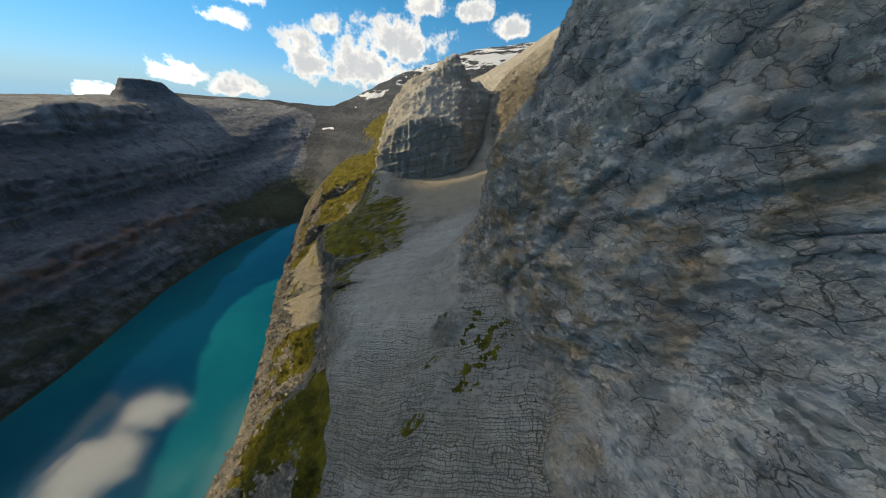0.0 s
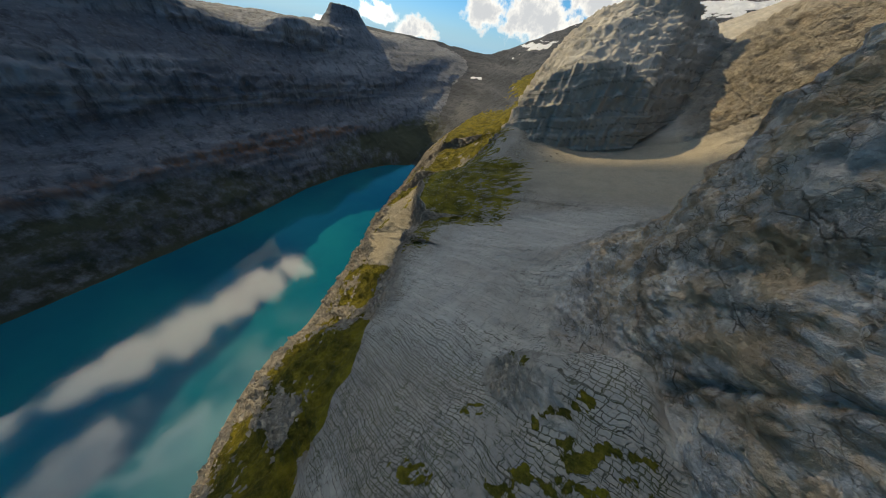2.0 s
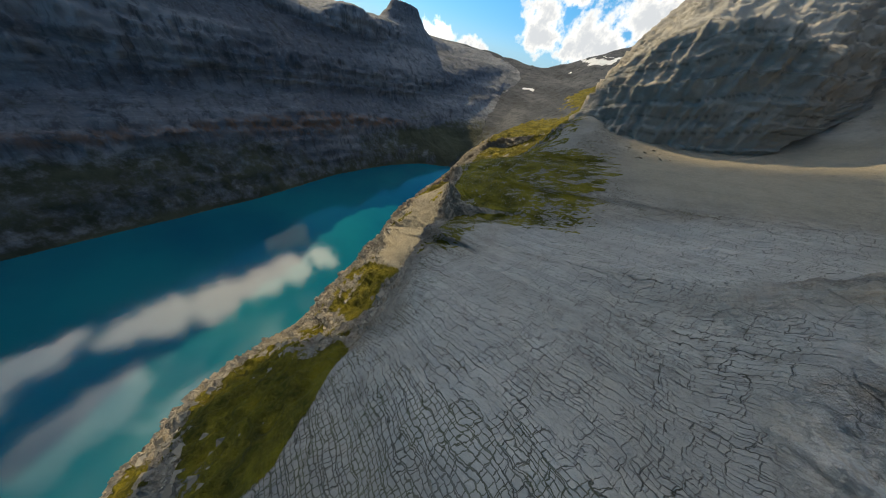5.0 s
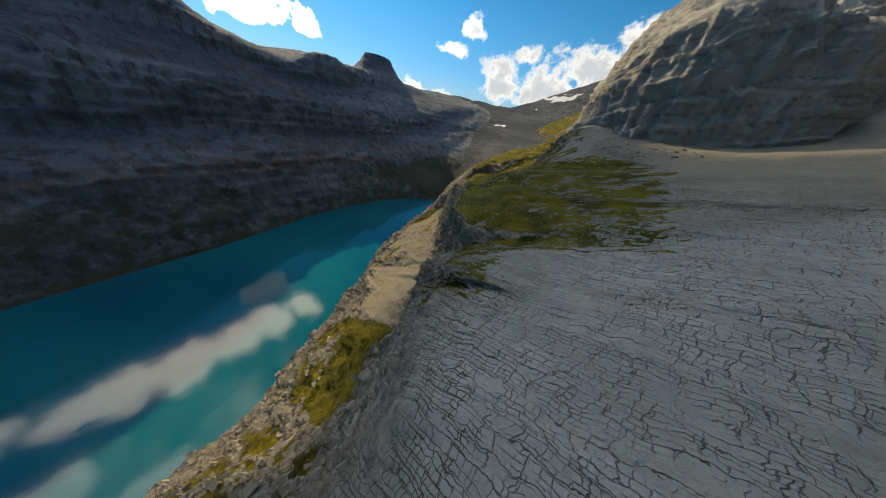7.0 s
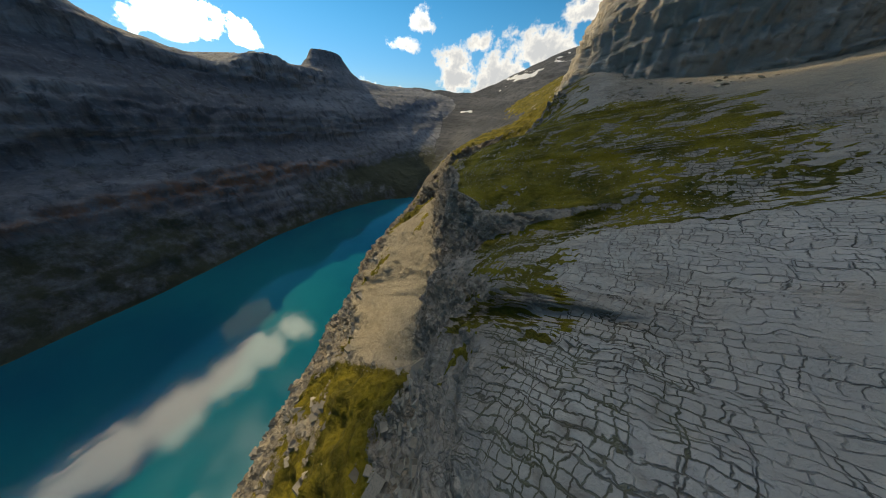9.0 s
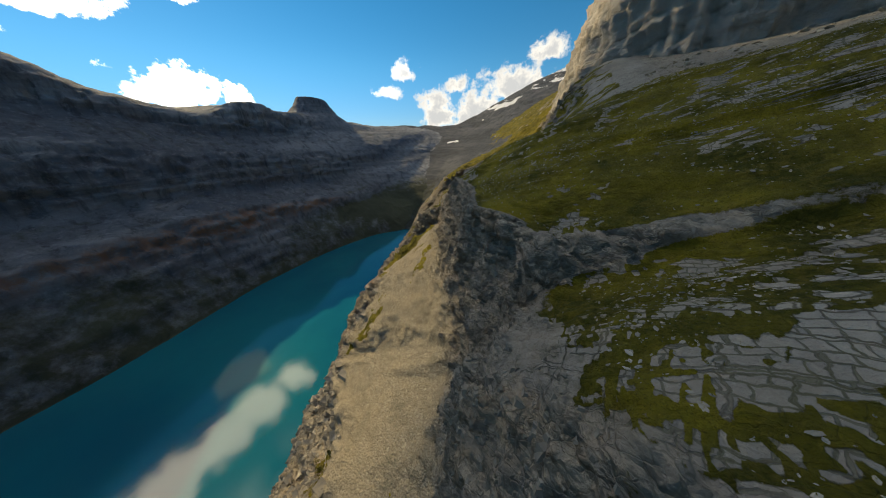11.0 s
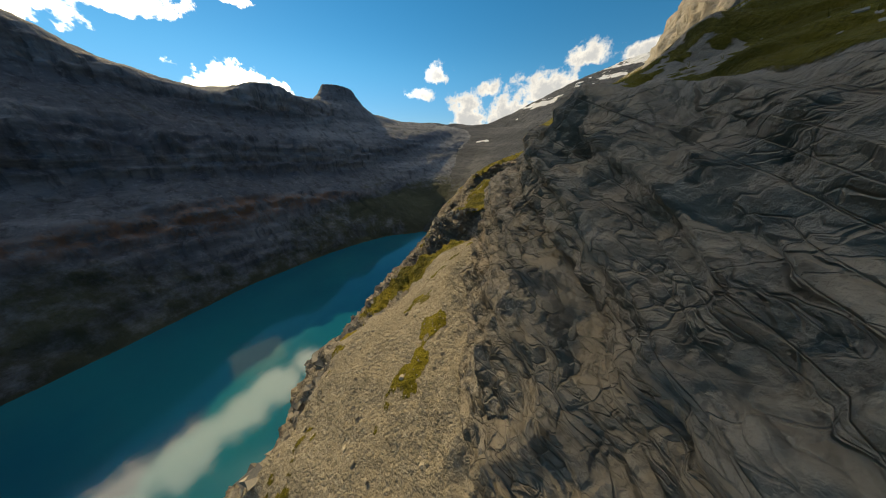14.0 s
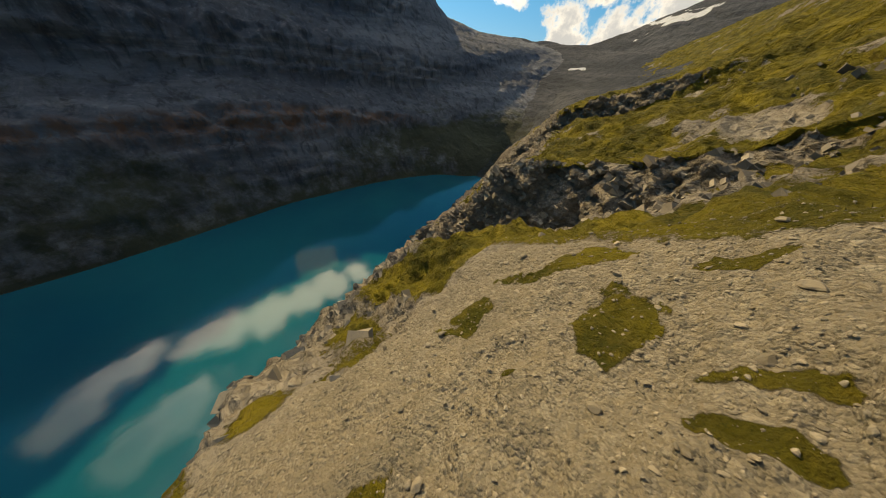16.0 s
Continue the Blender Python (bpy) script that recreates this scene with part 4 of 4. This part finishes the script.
bank_masks = {k: np.asarray(v).reshape(-1) for k, v in masks.items()}
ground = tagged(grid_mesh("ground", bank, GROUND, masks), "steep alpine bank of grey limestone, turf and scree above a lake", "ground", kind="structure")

# Cross-sections of the shaded mountain across the lake.
FAR_SIDE = [
    (-900, [(-440, -30), (-500, 0), (-545, 45), (-590, 75), (-615, 105), (-680, 150), (-720, 260), (-800, 330), (-850, 470), (-980, 500), (-1900, 300)]),
    (-100, [(-440, -30), (-505, 0), (-550, 40), (-595, 72), (-618, 100), (-680, 145), (-715, 250), (-795, 320), (-850, 430), (-980, 460), (-1900, 300)]),
    (200, [(-450, -30), (-515, 0), (-560, 42), (-600, 78), (-620, 106), (-685, 145), (-715, 225), (-800, 290), (-850, 372), (-980, 400), (-1900, 300)]),
    (335, [(-470, -30), (-534, 0), (-575, 40), (-608, 84), (-625, 112), (-690, 145), (-720, 215), (-805, 275), (-850, 345), (-980, 365), (-1900, 300)]),
    (390, [(-475, -30), (-542, 0), (-580, 42), (-610, 86), (-626, 114), (-690, 145), (-722, 210), (-808, 265), (-850, 318), (-980, 335), (-1900, 300)]),
    (510, [(-475, -30), (-538, 0), (-580, 40), (-612, 78), (-628, 104), (-690, 138), (-725, 200), (-800, 245), (-838, 286), (-980, 300), (-1900, 280)]),
    (640, [(-440, -30), (-508, 0), (-560, 40), (-605, 70), (-625, 95), (-690, 130), (-725, 190), (-795, 245), (-828, 312), (-980, 310), (-1900, 280)]),
    (720, [(-400, -30), (-455, 0), (-520, 35), (-590, 62), (-615, 85), (-690, 125), (-725, 180), (-800, 240), (-850, 300), (-980, 305), (-1900, 280)]),
    (900, [(-440, 40), (-480, 50), (-530, 68), (-585, 88), (-615, 110), (-690, 145), (-730, 190), (-830, 250), (-900, 305), (-1050, 310), (-1900, 280)]),
    (1300, [(-520, 130), (-560, 135), (-610, 145), (-660, 160), (-690, 175), (-760, 205), (-800, 235), (-900, 265), (-990, 290), (-1150, 300), (-1900, 280)]),
    (1800, [(-500, 285), (-600, 286), (-660, 287), (-700, 288), (-740, 289), (-800, 291), (-850, 293), (-930, 296), (-1010, 299), (-1200, 302), (-1900, 290)]),
]


def weather(grid, size, depth, snow_line=None):
    p = grid.reshape(-1, 3)
    nrm = normals(grid).reshape(-1, 3)
    steep = 1 - np.clip(np.abs(nrm[:, 2]), 0, 1)
    z = p[:, 2]
    lift = depth * fbm(p, (size, size, size * 1.4), 5, 0.55, ridged=True) * (0.3 + 1.2 * steep)
    lift += 0.6 * depth * fbm(p, (size * 0.4, size * 0.4, size * 3.0), 4, 0.55, ridged=True) * smooth(0.2, 0.5, steep)
    bed = z + 0.03 * p[:, 1] + 5 * fbm(p, size * 2, 3)
    lift += 0.35 * depth * (np.abs(((bed / (0.45 * size)) % 1.0) - 0.5) * 2 - 0.5) * smooth(0.2, 0.45, steep)
    lift *= smooth(-3, 12, z)
    p = p + np.stack([0 * z, 0 * z, 12.0 * fbm(p * (1, 1, 0) + 3, 80, 4, 0.6) * smooth(230, 300, z)], 1)
    masks = dict(grass=0.6 * smooth(0.45, 0.3, steep) * smooth(110, 50, z) + 0.3 * smooth(0.25, 0.12, steep),
                 band=smooth(0.3, 0.5, steep) * smooth(55, 75, z) * smooth(135, 115, z), snow=z * 0)
    return (p + nrm * lift[:, None]).reshape(grid.shape), masks


side = loft(FAR_SIDE, spread((-900, -100, 14), (-100, 1000, 4.0), (1000, 1801, 12.0)), [3, 10, 10, 8, 14, 22, 18, 20, 12, 12])
side, masks = weather(side[:, ::-1], 40, 15)
tagged(grid_mesh("mountain_wall", side, LEFT_ROCK, masks), "dark shaded mountain wall of layered cliffs across the lake", "mountain", kind="structure")

# The lake.
lake = grid_mesh("water", np.stack(np.meshgrid(np.linspace(-640, -150, 30), np.linspace(-900, 790, 60)) + [np.zeros((60, 30))], -1)[:, ::-1], WATER)
tagged(lake, "turquoise glacial lake with mirrored clouds", "lake", kind="structure")


# The head of the valley: the floor climbs from the lake's end to a saddle, and on the right to a snow-streaked mountain.
HEAD = [
    (670, [(-1500, 180), (-1000, 160), (-760, 90), (-600, 20), (-520, -12), (-440, -14), (-400, -10), (-330, 70), (-230, 150), (0, 280), (900, 500)]),
    (720, [(-1500, 180), (-1000, 160), (-760, 95), (-600, 30), (-520, 2), (-450, 1), (-410, 6), (-340, 80), (-240, 160), (0, 290), (900, 500)]),
    (800, [(-1500, 180), (-1000, 165), (-780, 110), (-630, 55), (-560, 28), (-480, 22), (-430, 26), (-370, 85), (-270, 160), (0, 300), (900, 510)]),
    (1000, [(-1500, 200), (-1050, 200), (-850, 160), (-720, 110), (-640, 88), (-560, 80), (-500, 82), (-420, 125), (-310, 180), (0, 330), (900, 530)]),
    (1300, [(-1500, 240), (-1100, 240), (-900, 212), (-780, 180), (-700, 162), (-620, 155), (-560, 158), (-470, 185), (-330, 240), (0, 380), (900, 560)]),
    (1550, [(-1700, 280), (-1200, 275), (-980, 250), (-850, 230), (-760, 222), (-680, 226), (-600, 235), (-480, 270), (-320, 340), (0, 440), (900, 600)]),
    (1760, [(-1800, 312), (-1300, 310), (-1060, 307), (-900, 300), (-790, 293), (-700, 296), (-610, 322), (-470, 378), (-300, 455), (0, 545), (900, 700)]),
    (1950, [(-1800, 300), (-1300, 300), (-1060, 295), (-900, 290), (-790, 286), (-700, 292), (-600, 325), (-450, 400), (-270, 490), (60, 600), (900, 760)]),
    (2500, [(-1900, 180), (-1400, 180), (-1100, 170), (-950, 160), (-820, 160), (-700, 170), (-580, 210), (-400, 330), (-200, 480), (200, 700), (900, 820)]),
    (3400, [(-2400, 60), (-1500, 60), (-1200, 50), (-1000, 50), (-850, 50), (-700, 50), (-560, 60), (-350, 110), (-100, 180), (300, 250), (900, 300)]),
]
head = loft(HEAD, spread((670, 1300, 9.0), (1300, 2000, 8.0), (2000, 3401, 40.0)), [5, 12, 12, 12, 10, 8, 10, 14, 26, 24])
head, masks = weather(head, 60, 9)
hx, hy, hz = head.reshape(-1, 3).T
streak = fbm(np.stack([hx + 0.3 * hy, hy, hz * 3], 1), (160, 160, 70), 4, 0.6)
masks["snow"] = smooth(-560, -470, hx) * smooth(1560, 1640, hy) * (0.5 + 0.9 * streak) + 1.3 * smooth(110, 50, np.abs(hx + 640)) * smooth(1250, 1300, hy) * smooth(1500, 1440, hy) * smooth(0.0, 0.3, streak)
masks["grass"] *= 0.7
tagged(grid_mesh("valley_head", head, SHADED_HEAD, masks), "valley head of bare slopes with snow streaks under a saddle", "mountain", kind="structure")


def butte():
    """The flat-topped rock tower on the far crest: a drum with steep sides on a fan of rubble."""
    a = np.linspace(0, 2 * math.pi, 73)
    radii = [(230, 215), (150, 262), (104, 306), (86, 318), (68, 338), (54, 358), (45, 366), (25, 367), (0.5, 367)]
    fine = hermite(np.arange(len(radii)), np.array(radii, float), np.linspace(0, len(radii) - 1, 45))
    grid = np.empty((len(fine), len(a), 3))
    grid[..., 0] = -950 + fine[:, :1] * np.cos(a)[None] * 0.75
    grid[..., 1] = 950 + fine[:, :1] * np.sin(a)[None] * 1.15
    grid[..., 2] = fine[:, 1:]
    grid, m = weather(grid[:, ::-1], 30, 4)
    return tagged(grid_mesh("butte", grid, LEFT_ROCK, m), "flat-topped dark rock butte standing on the crest", "butte", kind="structure")


butte()


# The rock dome that rises from the bench: slices across it, each (y, z) from its foot over the cliff to the crown and down behind.
DOME = [
    (-114, [(440, 222), (444, 224), (450, 225), (462, 228), (490, 230), (512, 232), (545, 234), (660, 250)]),
    (-92, [(412, 246), (418, 264), (425, 276), (440, 286), (478, 302), (506, 312), (545, 318), (660, 295)]),
    (-74, [(398, 250), (402, 286), (408, 308), (426, 318), (470, 342), (500, 354), (545, 362), (660, 305)]),
    (-46, [(388, 252), (392, 298), (399, 327), (420, 340), (468, 366), (498, 378), (545, 394), (660, 320)]),
    (-12, [(385, 254), (389, 304), (397, 335), (420, 348), (466, 374), (498, 390), (540, 410), (660, 330)]),
    (24, [(388, 258), (393, 302), (401, 332), (424, 346), (468, 374), (503, 392), (540, 428), (660, 338)]),
    (40, [(394, 272), (399, 300), (407, 320), (430, 340), (472, 368), (505, 388), (542, 414), (660, 345)]),
    (54, [(408, 288), (412, 296), (420, 306), (442, 332), (480, 364), (510, 376), (545, 398), (660, 348)]),
    (82, [(440, 304), (448, 310), (458, 317), (476, 334), (500, 356), (520, 370), (550, 388), (660, 350)]),
    (130, [(476, 300), (484, 306), (494, 315), (508, 330), (524, 346), (540, 360), (566, 378), (660, 350)]),
    (190, [(500, 300), (506, 304), (514, 308), (526, 318), (540, 330), (556, 345), (575, 362), (660, 345)]),
]


def dome():
    slices = [(x, [(-y, z) for y, z in row]) for x, row in DOME]
    skin = loft(slices, np.arange(-112, 190.1, 1.3), [30, 30, 14, 30, 26, 22, 16])
    grid = np.stack([skin[..., 1], -skin[..., 0], skin[..., 2]], -1)[:, ::-1]
    p = grid.reshape(-1, 3)
    nrm = normals(grid)
    nrm = (nrm * np.sign(nrm[..., 2:].mean() + 1e-9)).reshape(-1, 3)
    steep = 1 - np.clip(nrm[:, 2], 0, 1)
    dip = p[:, 2] - 0.35 * p[:, 0] + 0.2 * p[:, 1] + 7 * fbm(p, 40, 3)
    wallish = smooth(0.2, 0.55, steep)
    lift = 5 * fbm(p, (46, 46, 80), 4, 0.55) + 4 * fbm(p + 30, (24, 40, 70), 4, 0.55, ridged=True) + 4.5 * fbm(p, (9, 9, 45), 5, 0.6, ridged=True) * (0.5 + wallish)
    lift += (1 - wallish) * 4.5 * (((p[:, 2] / 13.0 + 0.5 * fbm(p, 30, 3)) % 1.0) ** 2 - 0.35) + 4.0 * (((dip / 17.0) % 1.0) ** 2 - 0.4) + 1.6 * ((dip / 4.6) % 1.0 - 0.5) * (1 - 0.6 * wallish) + 1.3 * fbm(p, (7, 7, 4), 4, 0.6, ridged=True)
    grid = (p + nrm * lift[:, None]).reshape(grid.shape)
    zero = 0 * steep
    m = dict(grass=0.3 * smooth(0.3, 0.15, steep), scree=zero, stain=0.5 * smooth(0.3, 0.6, steep), pale=zero + 0.7, joint=0.7 * smooth(0.12, 0.02, (dip / 13.0) % 1.0), bare=zero, dark=zero + 0.1, karst=zero, fold=zero, crag=0.22 * smooth(0.1, 0.3, steep), upright=0.4 * smooth(0.3, 0.6, steep))
    return tagged(grid_mesh("rock_dome", grid, GROUND, m), "bare grey limestone dome rising from the bench", "rock dome", kind="structure")


dome()

# ------------------------------------------------------------------ the cloud between the sun and the bench
def drifting_cloud(a, b, wide, tall, thick, seed):
    """A broad thin cloud square to the sun, a skin of many billows with a torn edge; its shade lies on the bench."""
    one = Vector((-SUN_WAY.y, SUN_WAY.x, 0)).normalized()
    one *= 1 if one.y > 0 else -1
    two = SUN_WAY.cross(one)
    two *= 1 if two.z > 0 else -1
    turn = np.array([one, two, SUN_WAY])
    middle = np.array(Vector((-20, 150, 230)) + 4200 * SUN_WAY + a * one + b * two)
    nu, nv = 84, 64
    u, v = np.meshgrid(np.linspace(-1.15, 1.15, nu), np.linspace(-1.15, 1.15, nv))
    flat = np.stack([u.ravel(), v.ravel(), 0 * u.ravel()], 1)
    billow = fbm(flat + seed, 0.55, 5, 0.55, ridged=True)
    body = 1 - np.maximum(np.abs(flat[:, 0]), np.abs(flat[:, 1])) + 0.35 * fbm(flat + 3, 0.4, 5, 0.6)
    verts = (np.stack([flat[:, 0] * wide, flat[:, 1] * tall, thick * (billow + 0.8 * np.sqrt(np.clip(body, 0, 1)))], 1)) @ turn + middle
    at = np.arange(nu * nv).reshape(nv, nu)
    quads = np.stack([at[:-1, :-1], at[:-1, 1:], at[1:, 1:], at[1:, :-1]], -1).reshape(-1, 4)
    quads = quads[(body[quads] > 0.02).all(1)]
    ob = new("cloud", mesh_of("cloud", verts, quads, CLOUD, True))
    return tagged(ob, "thin white cloud drifting high in front of the sun", "cloud", kind="structure")


drifting_cloud(-73, 42, 305, 192, 60, 21)

# ------------------------------------------------------------------ loose stones, rubble and turf tufts
def rock_shape(seed, subdivisions, flat=0.7):
    """An angular stone, about one metre across."""
    r = np.random.default_rng(seed)
    bm = bmesh.new()
    bmesh.ops.create_icosphere(bm, subdivisions=subdivisions, radius=0.5)
    v = np.array([w.co for w in bm.verts])
    for _ in range(9):
        n = r.normal(size=3)
        n /= np.linalg.norm(n)
        cut = r.uniform(0.26, 0.4)
        over = np.maximum(v @ n - cut, 0)
        v -= over[:, None] * n
    v *= (r.uniform(0.8, 1.3), r.uniform(0.8, 1.2), flat * r.uniform(0.7, 1.1))
    faces = [[w.index for w in f.verts] for f in bm.faces]
    bm.free()
    return v, np.array(faces)


def scattered(pick, count, seed):
    """Places on the bank, drawn by the weight pick of each of its corners, with the ground's normal."""
    r = np.random.default_rng(seed)
    area = np.linalg.norm(np.cross(np.gradient(bank, axis=0), np.gradient(bank, axis=1)), axis=-1).reshape(-1)
    weight = np.clip(pick, 0, None) * area
    idx = r.choice(len(weight), count, p=weight / weight.sum())
    step = r.uniform(-0.5, 0.5, (count, 2))
    g0, g1 = np.gradient(bank, axis=0).reshape(-1, 3)[idx], np.gradient(bank, axis=1).reshape(-1, 3)[idx]
    return bank.reshape(-1, 3)[idx] + step[:, :1] * g0 + step[:, 1:] * g1, bank_normals[idx], r


bank_normals = normals(bank).reshape(-1, 3)
bx, by, bz = bank.reshape(-1, 3).T
flat_enough = smooth(0.55, 0.75, bank_normals[:, 2])
near_end = smooth(60, 20, np.hypot((bx + 172) * 1.2, (by - 305)))

shapes = []
for k in range(7):
    v, f = rock_shape(40 + k, 2)
    shapes.append(mesh_of("boulder", v, f, STONE))
    shapes[-1].shade_flat()
where, up, r = scattered(bank_masks["scree"] * flat_enough * (0.15 + near_end) * (bx < -135) + 0.05 * bank_masks["grass"] * (by > 200) * (by < 345) * (bx > -130) * (bx < -60) * flat_enough * (bank_masks["rocky"] < 0.05), 240, 3)
for n, (at, normal) in enumerate(zip(where, up)):
    size = 0.28 + 1.1 * r.random() ** 4
    ob = new("boulder", shapes[n % 7])
    spin = Euler((r.uniform(-0.3, 0.3), r.uniform(-0.3, 0.3), r.uniform(0, 6.28))).to_matrix().to_4x4()
    tilt = Vector((0, 0, 1)).rotation_difference(Vector(normal)).to_matrix().to_4x4()
    ob.matrix_world = Matrix.Translation(Vector(at) + 0.12 * size * Vector(normal)) @ tilt @ spin @ Matrix.Diagonal((size, size, size, 1))
    if at[0] < -130:
        tagged(ob, "weathered pale limestone boulder lying on grey scree", "boulder", "boulders on the scree")
    else:
        tagged(ob, "weathered grey limestone boulder half sunk in mountain turf", "boulder", "boulders in the turf")


r = np.random.default_rng(14)
far_mesh = bank.reshape(-1, 3)
near_dome = np.argwhere((np.hypot((bx + 42) / 38, (by - 352) / 16) < 1.0) & (bank_normals[:, 2] > 0.8))[:, 0]
for n in range(60):
    k = int(near_dome[r.integers(len(near_dome))])
    size = 0.9 + 2.6 * r.random() ** 3
    ob = new("boulder", shapes[n % 7])
    ob.matrix_world = Matrix.Translation(Vector(far_mesh[k]) + Vector((0, 0, 0.1 * size))) @ Euler((r.uniform(-0.4, 0.4), r.uniform(-0.4, 0.4), r.uniform(0, 6.28))).to_matrix().to_4x4() @ Matrix.Diagonal((size * r.uniform(0.9, 1.5), size, size, 1))
    tagged(ob, "large pale limestone boulder fallen at the foot of the dome", "boulder", "boulders under the dome")


def strewn(name, label, category, template, where, up, sizes, material_, r, sink=0.1):
    """Many small pieces, as one mesh of loose stuff."""
    v, f = template
    n = len(where)
    a = r.uniform(0, 6.28, n)
    side = np.stack([np.cos(a), np.sin(a), np.zeros(n)], 1)
    side -= up * (side * up).sum(1, keepdims=True)
    side /= np.linalg.norm(side, axis=1, keepdims=True)
    third = np.cross(up, side)
    stretch = r.uniform(0.7, 1.3, (n, 3)) * sizes[:, None]
    local = v[None] * stretch[:, None]
    verts = local[..., :1] * side[:, None] + local[..., 1:2] * third[:, None] + local[..., 2:] * up[:, None]
    verts += (where + up * (sink * sizes)[:, None])[:, None]
    faces = (f[None] + (np.arange(n) * len(v))[:, None, None]).reshape(-1, f.shape[1])
    me = bpy.data.meshes.new(name)
    me.vertices.add(n * len(v))
    me.vertices.foreach_set("co", verts.reshape(-1).astype(np.float32))
    me.loops.add(faces.size)
    me.loops.foreach_set("vertex_index", faces.reshape(-1).astype(np.int32))
    me.polygons.add(len(faces))
    me.polygons.foreach_set("loop_start", np.arange(0, faces.size, f.shape[1], dtype=np.int32))
    me.materials.append(material_)
    me.update()
    me.shade_flat()
    return tagged(new(name, me), label, category, kind="stuff")


where, up, r = scattered(bank_masks["scree"] * (bx < -128) * (0.25 + 2.0 * near_end) * (1 - 0.7 * bank_masks["grass"]), 26000, 5)
strewn("rubble", "loose broken limestone chips covering the scree slope", "rubble", rock_shape(91, 1), where, up, 0.07 + 0.4 * r.random(len(where)) ** 4.5, RUBBLE, r)
where, up, r = scattered(smooth(0.35, 0.7, bank_masks["grass"]) * (by > 195) * (by < 400) * (bx > -235) * (bx < -55) * (0.25 + 2 * near_end), 42000, 6)
where, up, r = scattered(smooth(0.4, 0.8, bank_masks["grass"]) * (by > 195) * (by < 345) * (bx > -160) * (bx < -15) * flat_enough * (bank_masks["rocky"] < 0.05) * (0.2 + smooth(-0.2, 0.3, fbm(bank.reshape(-1, 3), (18, 7, 20), 3))), 8000, 8)
v, f = rock_shape(97, 1, 0.42)
strewn("turf_stones", "pale flat limestone slabs lying scattered in the turf", "stones", (v * (1.5, 1, 1), f), where, up, 0.15 + 0.5 * r.random(len(where)) ** 3.0, PALE, r, 0.05)
blades = np.array([(-0.06, 0, 0), (0.06, 0, 0), (0.10, 0.12, 0.9), (0, -0.06, 0), (0, 0.06, 0), (-0.16, -0.05, 0.8), (-0.05, 0.03, 0), (0.05, -0.03, 0), (0.05, -0.22, 0.7)])
strewn("grass_tufts", "short dry alpine grass growing in tufts", "grass", (blades, np.array([(0, 1, 2), (3, 4, 5), (6, 7, 8)])), where, up, 0.25 + 0.35 * r.random(len(where)), TUFT, r, 0.0)

# Broken rock standing out of the crags: upright shards, and lumps below the rim.
CRAG = stone_material("dark_crag_rock", True, (0.125, 0.112, 0.092), (0.25, 0.228, 0.19))
RIM = stone_material("rim_rock", True, (0.17, 0.15, 0.115), (0.36, 0.325, 0.26))
bedding = np.array([0.27, -0.18, 0.94]) / np.linalg.norm([0.27, -0.18, 0.94])


def block_shape(seed, flat):
    """A split block: a box with uneven corners and one corner broken off."""
    r = np.random.default_rng(seed)
    v = np.array([(a, b, c) for c in (-0.5, 0.5) for b in (-0.5, 0.5) for a in (-0.5, 0.5)]) * (1.1, 0.9, flat)
    v = v + r.uniform(-0.16, 0.16, (8, 3)) * (1, 1, flat)
    v[7] *= 0.62
    return v, np.array([(0, 2, 3, 1), (4, 5, 7, 6), (0, 1, 5, 4), (2, 6, 7, 3), (0, 4, 6, 2), (1, 3, 7, 5)])


def jutting(pick, count, seed, tilt):
    where, up, r = scattered(pick, count, seed)
    way = np.tile(tilt, (count, 1)) + r.normal(0, 0.09, (count, 3))
    return where, way / np.linalg.norm(way, axis=1, keepdims=True), r


rocky, upright = bank_masks["rocky"], bank_masks["upright"]
bare_rock = 1 - bank_masks["grass"]
for k in range(3):
    where, up, r = jutting(upright * rocky * bare_rock * smooth(238, 226, by), 200, 21 + k, np.array([0.1, 0.15, 1.0]))
    strewn("rock_shards", "grey upright rock shards standing out of the cliff", "rock", block_shape(67 + k, 1.7), where, up, 0.25 + 0.7 * r.random(len(where)) ** 2.4, CRAG, r, -0.3)
    where, up, r = jutting(bank_masks["rim"] * smooth(25, 60, bz) * smooth(0.9, 0.7, bank_normals[:, 2]) * smooth(-40, 20, by) * smooth(420, 400, by) * (0.3 + smooth(300, 200, by)), 2400, 31 + k, bedding)
    strewn("rim_rocks", "weathered pale rock blocks breaking through the bank below the rim", "rock", block_shape(71 + k, 0.55), where, up, 0.5 + 3.6 * r.random(len(where)) ** 3.2, RIM, r, -0.15)
    where, up, r = jutting(bank_masks["dark"] * (by > 350) * (by < 575) * smooth(0.8, 0.6, bank_normals[:, 2]) * (bx < -100), 1300, 41 + k, bedding)
    strewn("step_rocks", "dark brown rock blocks in the steps of the promontory", "rock", block_shape(75 + k, 0.6), where, up, 0.6 + 3.0 * r.random(len(where)) ** 2.4, CRAG, r, -0.12)
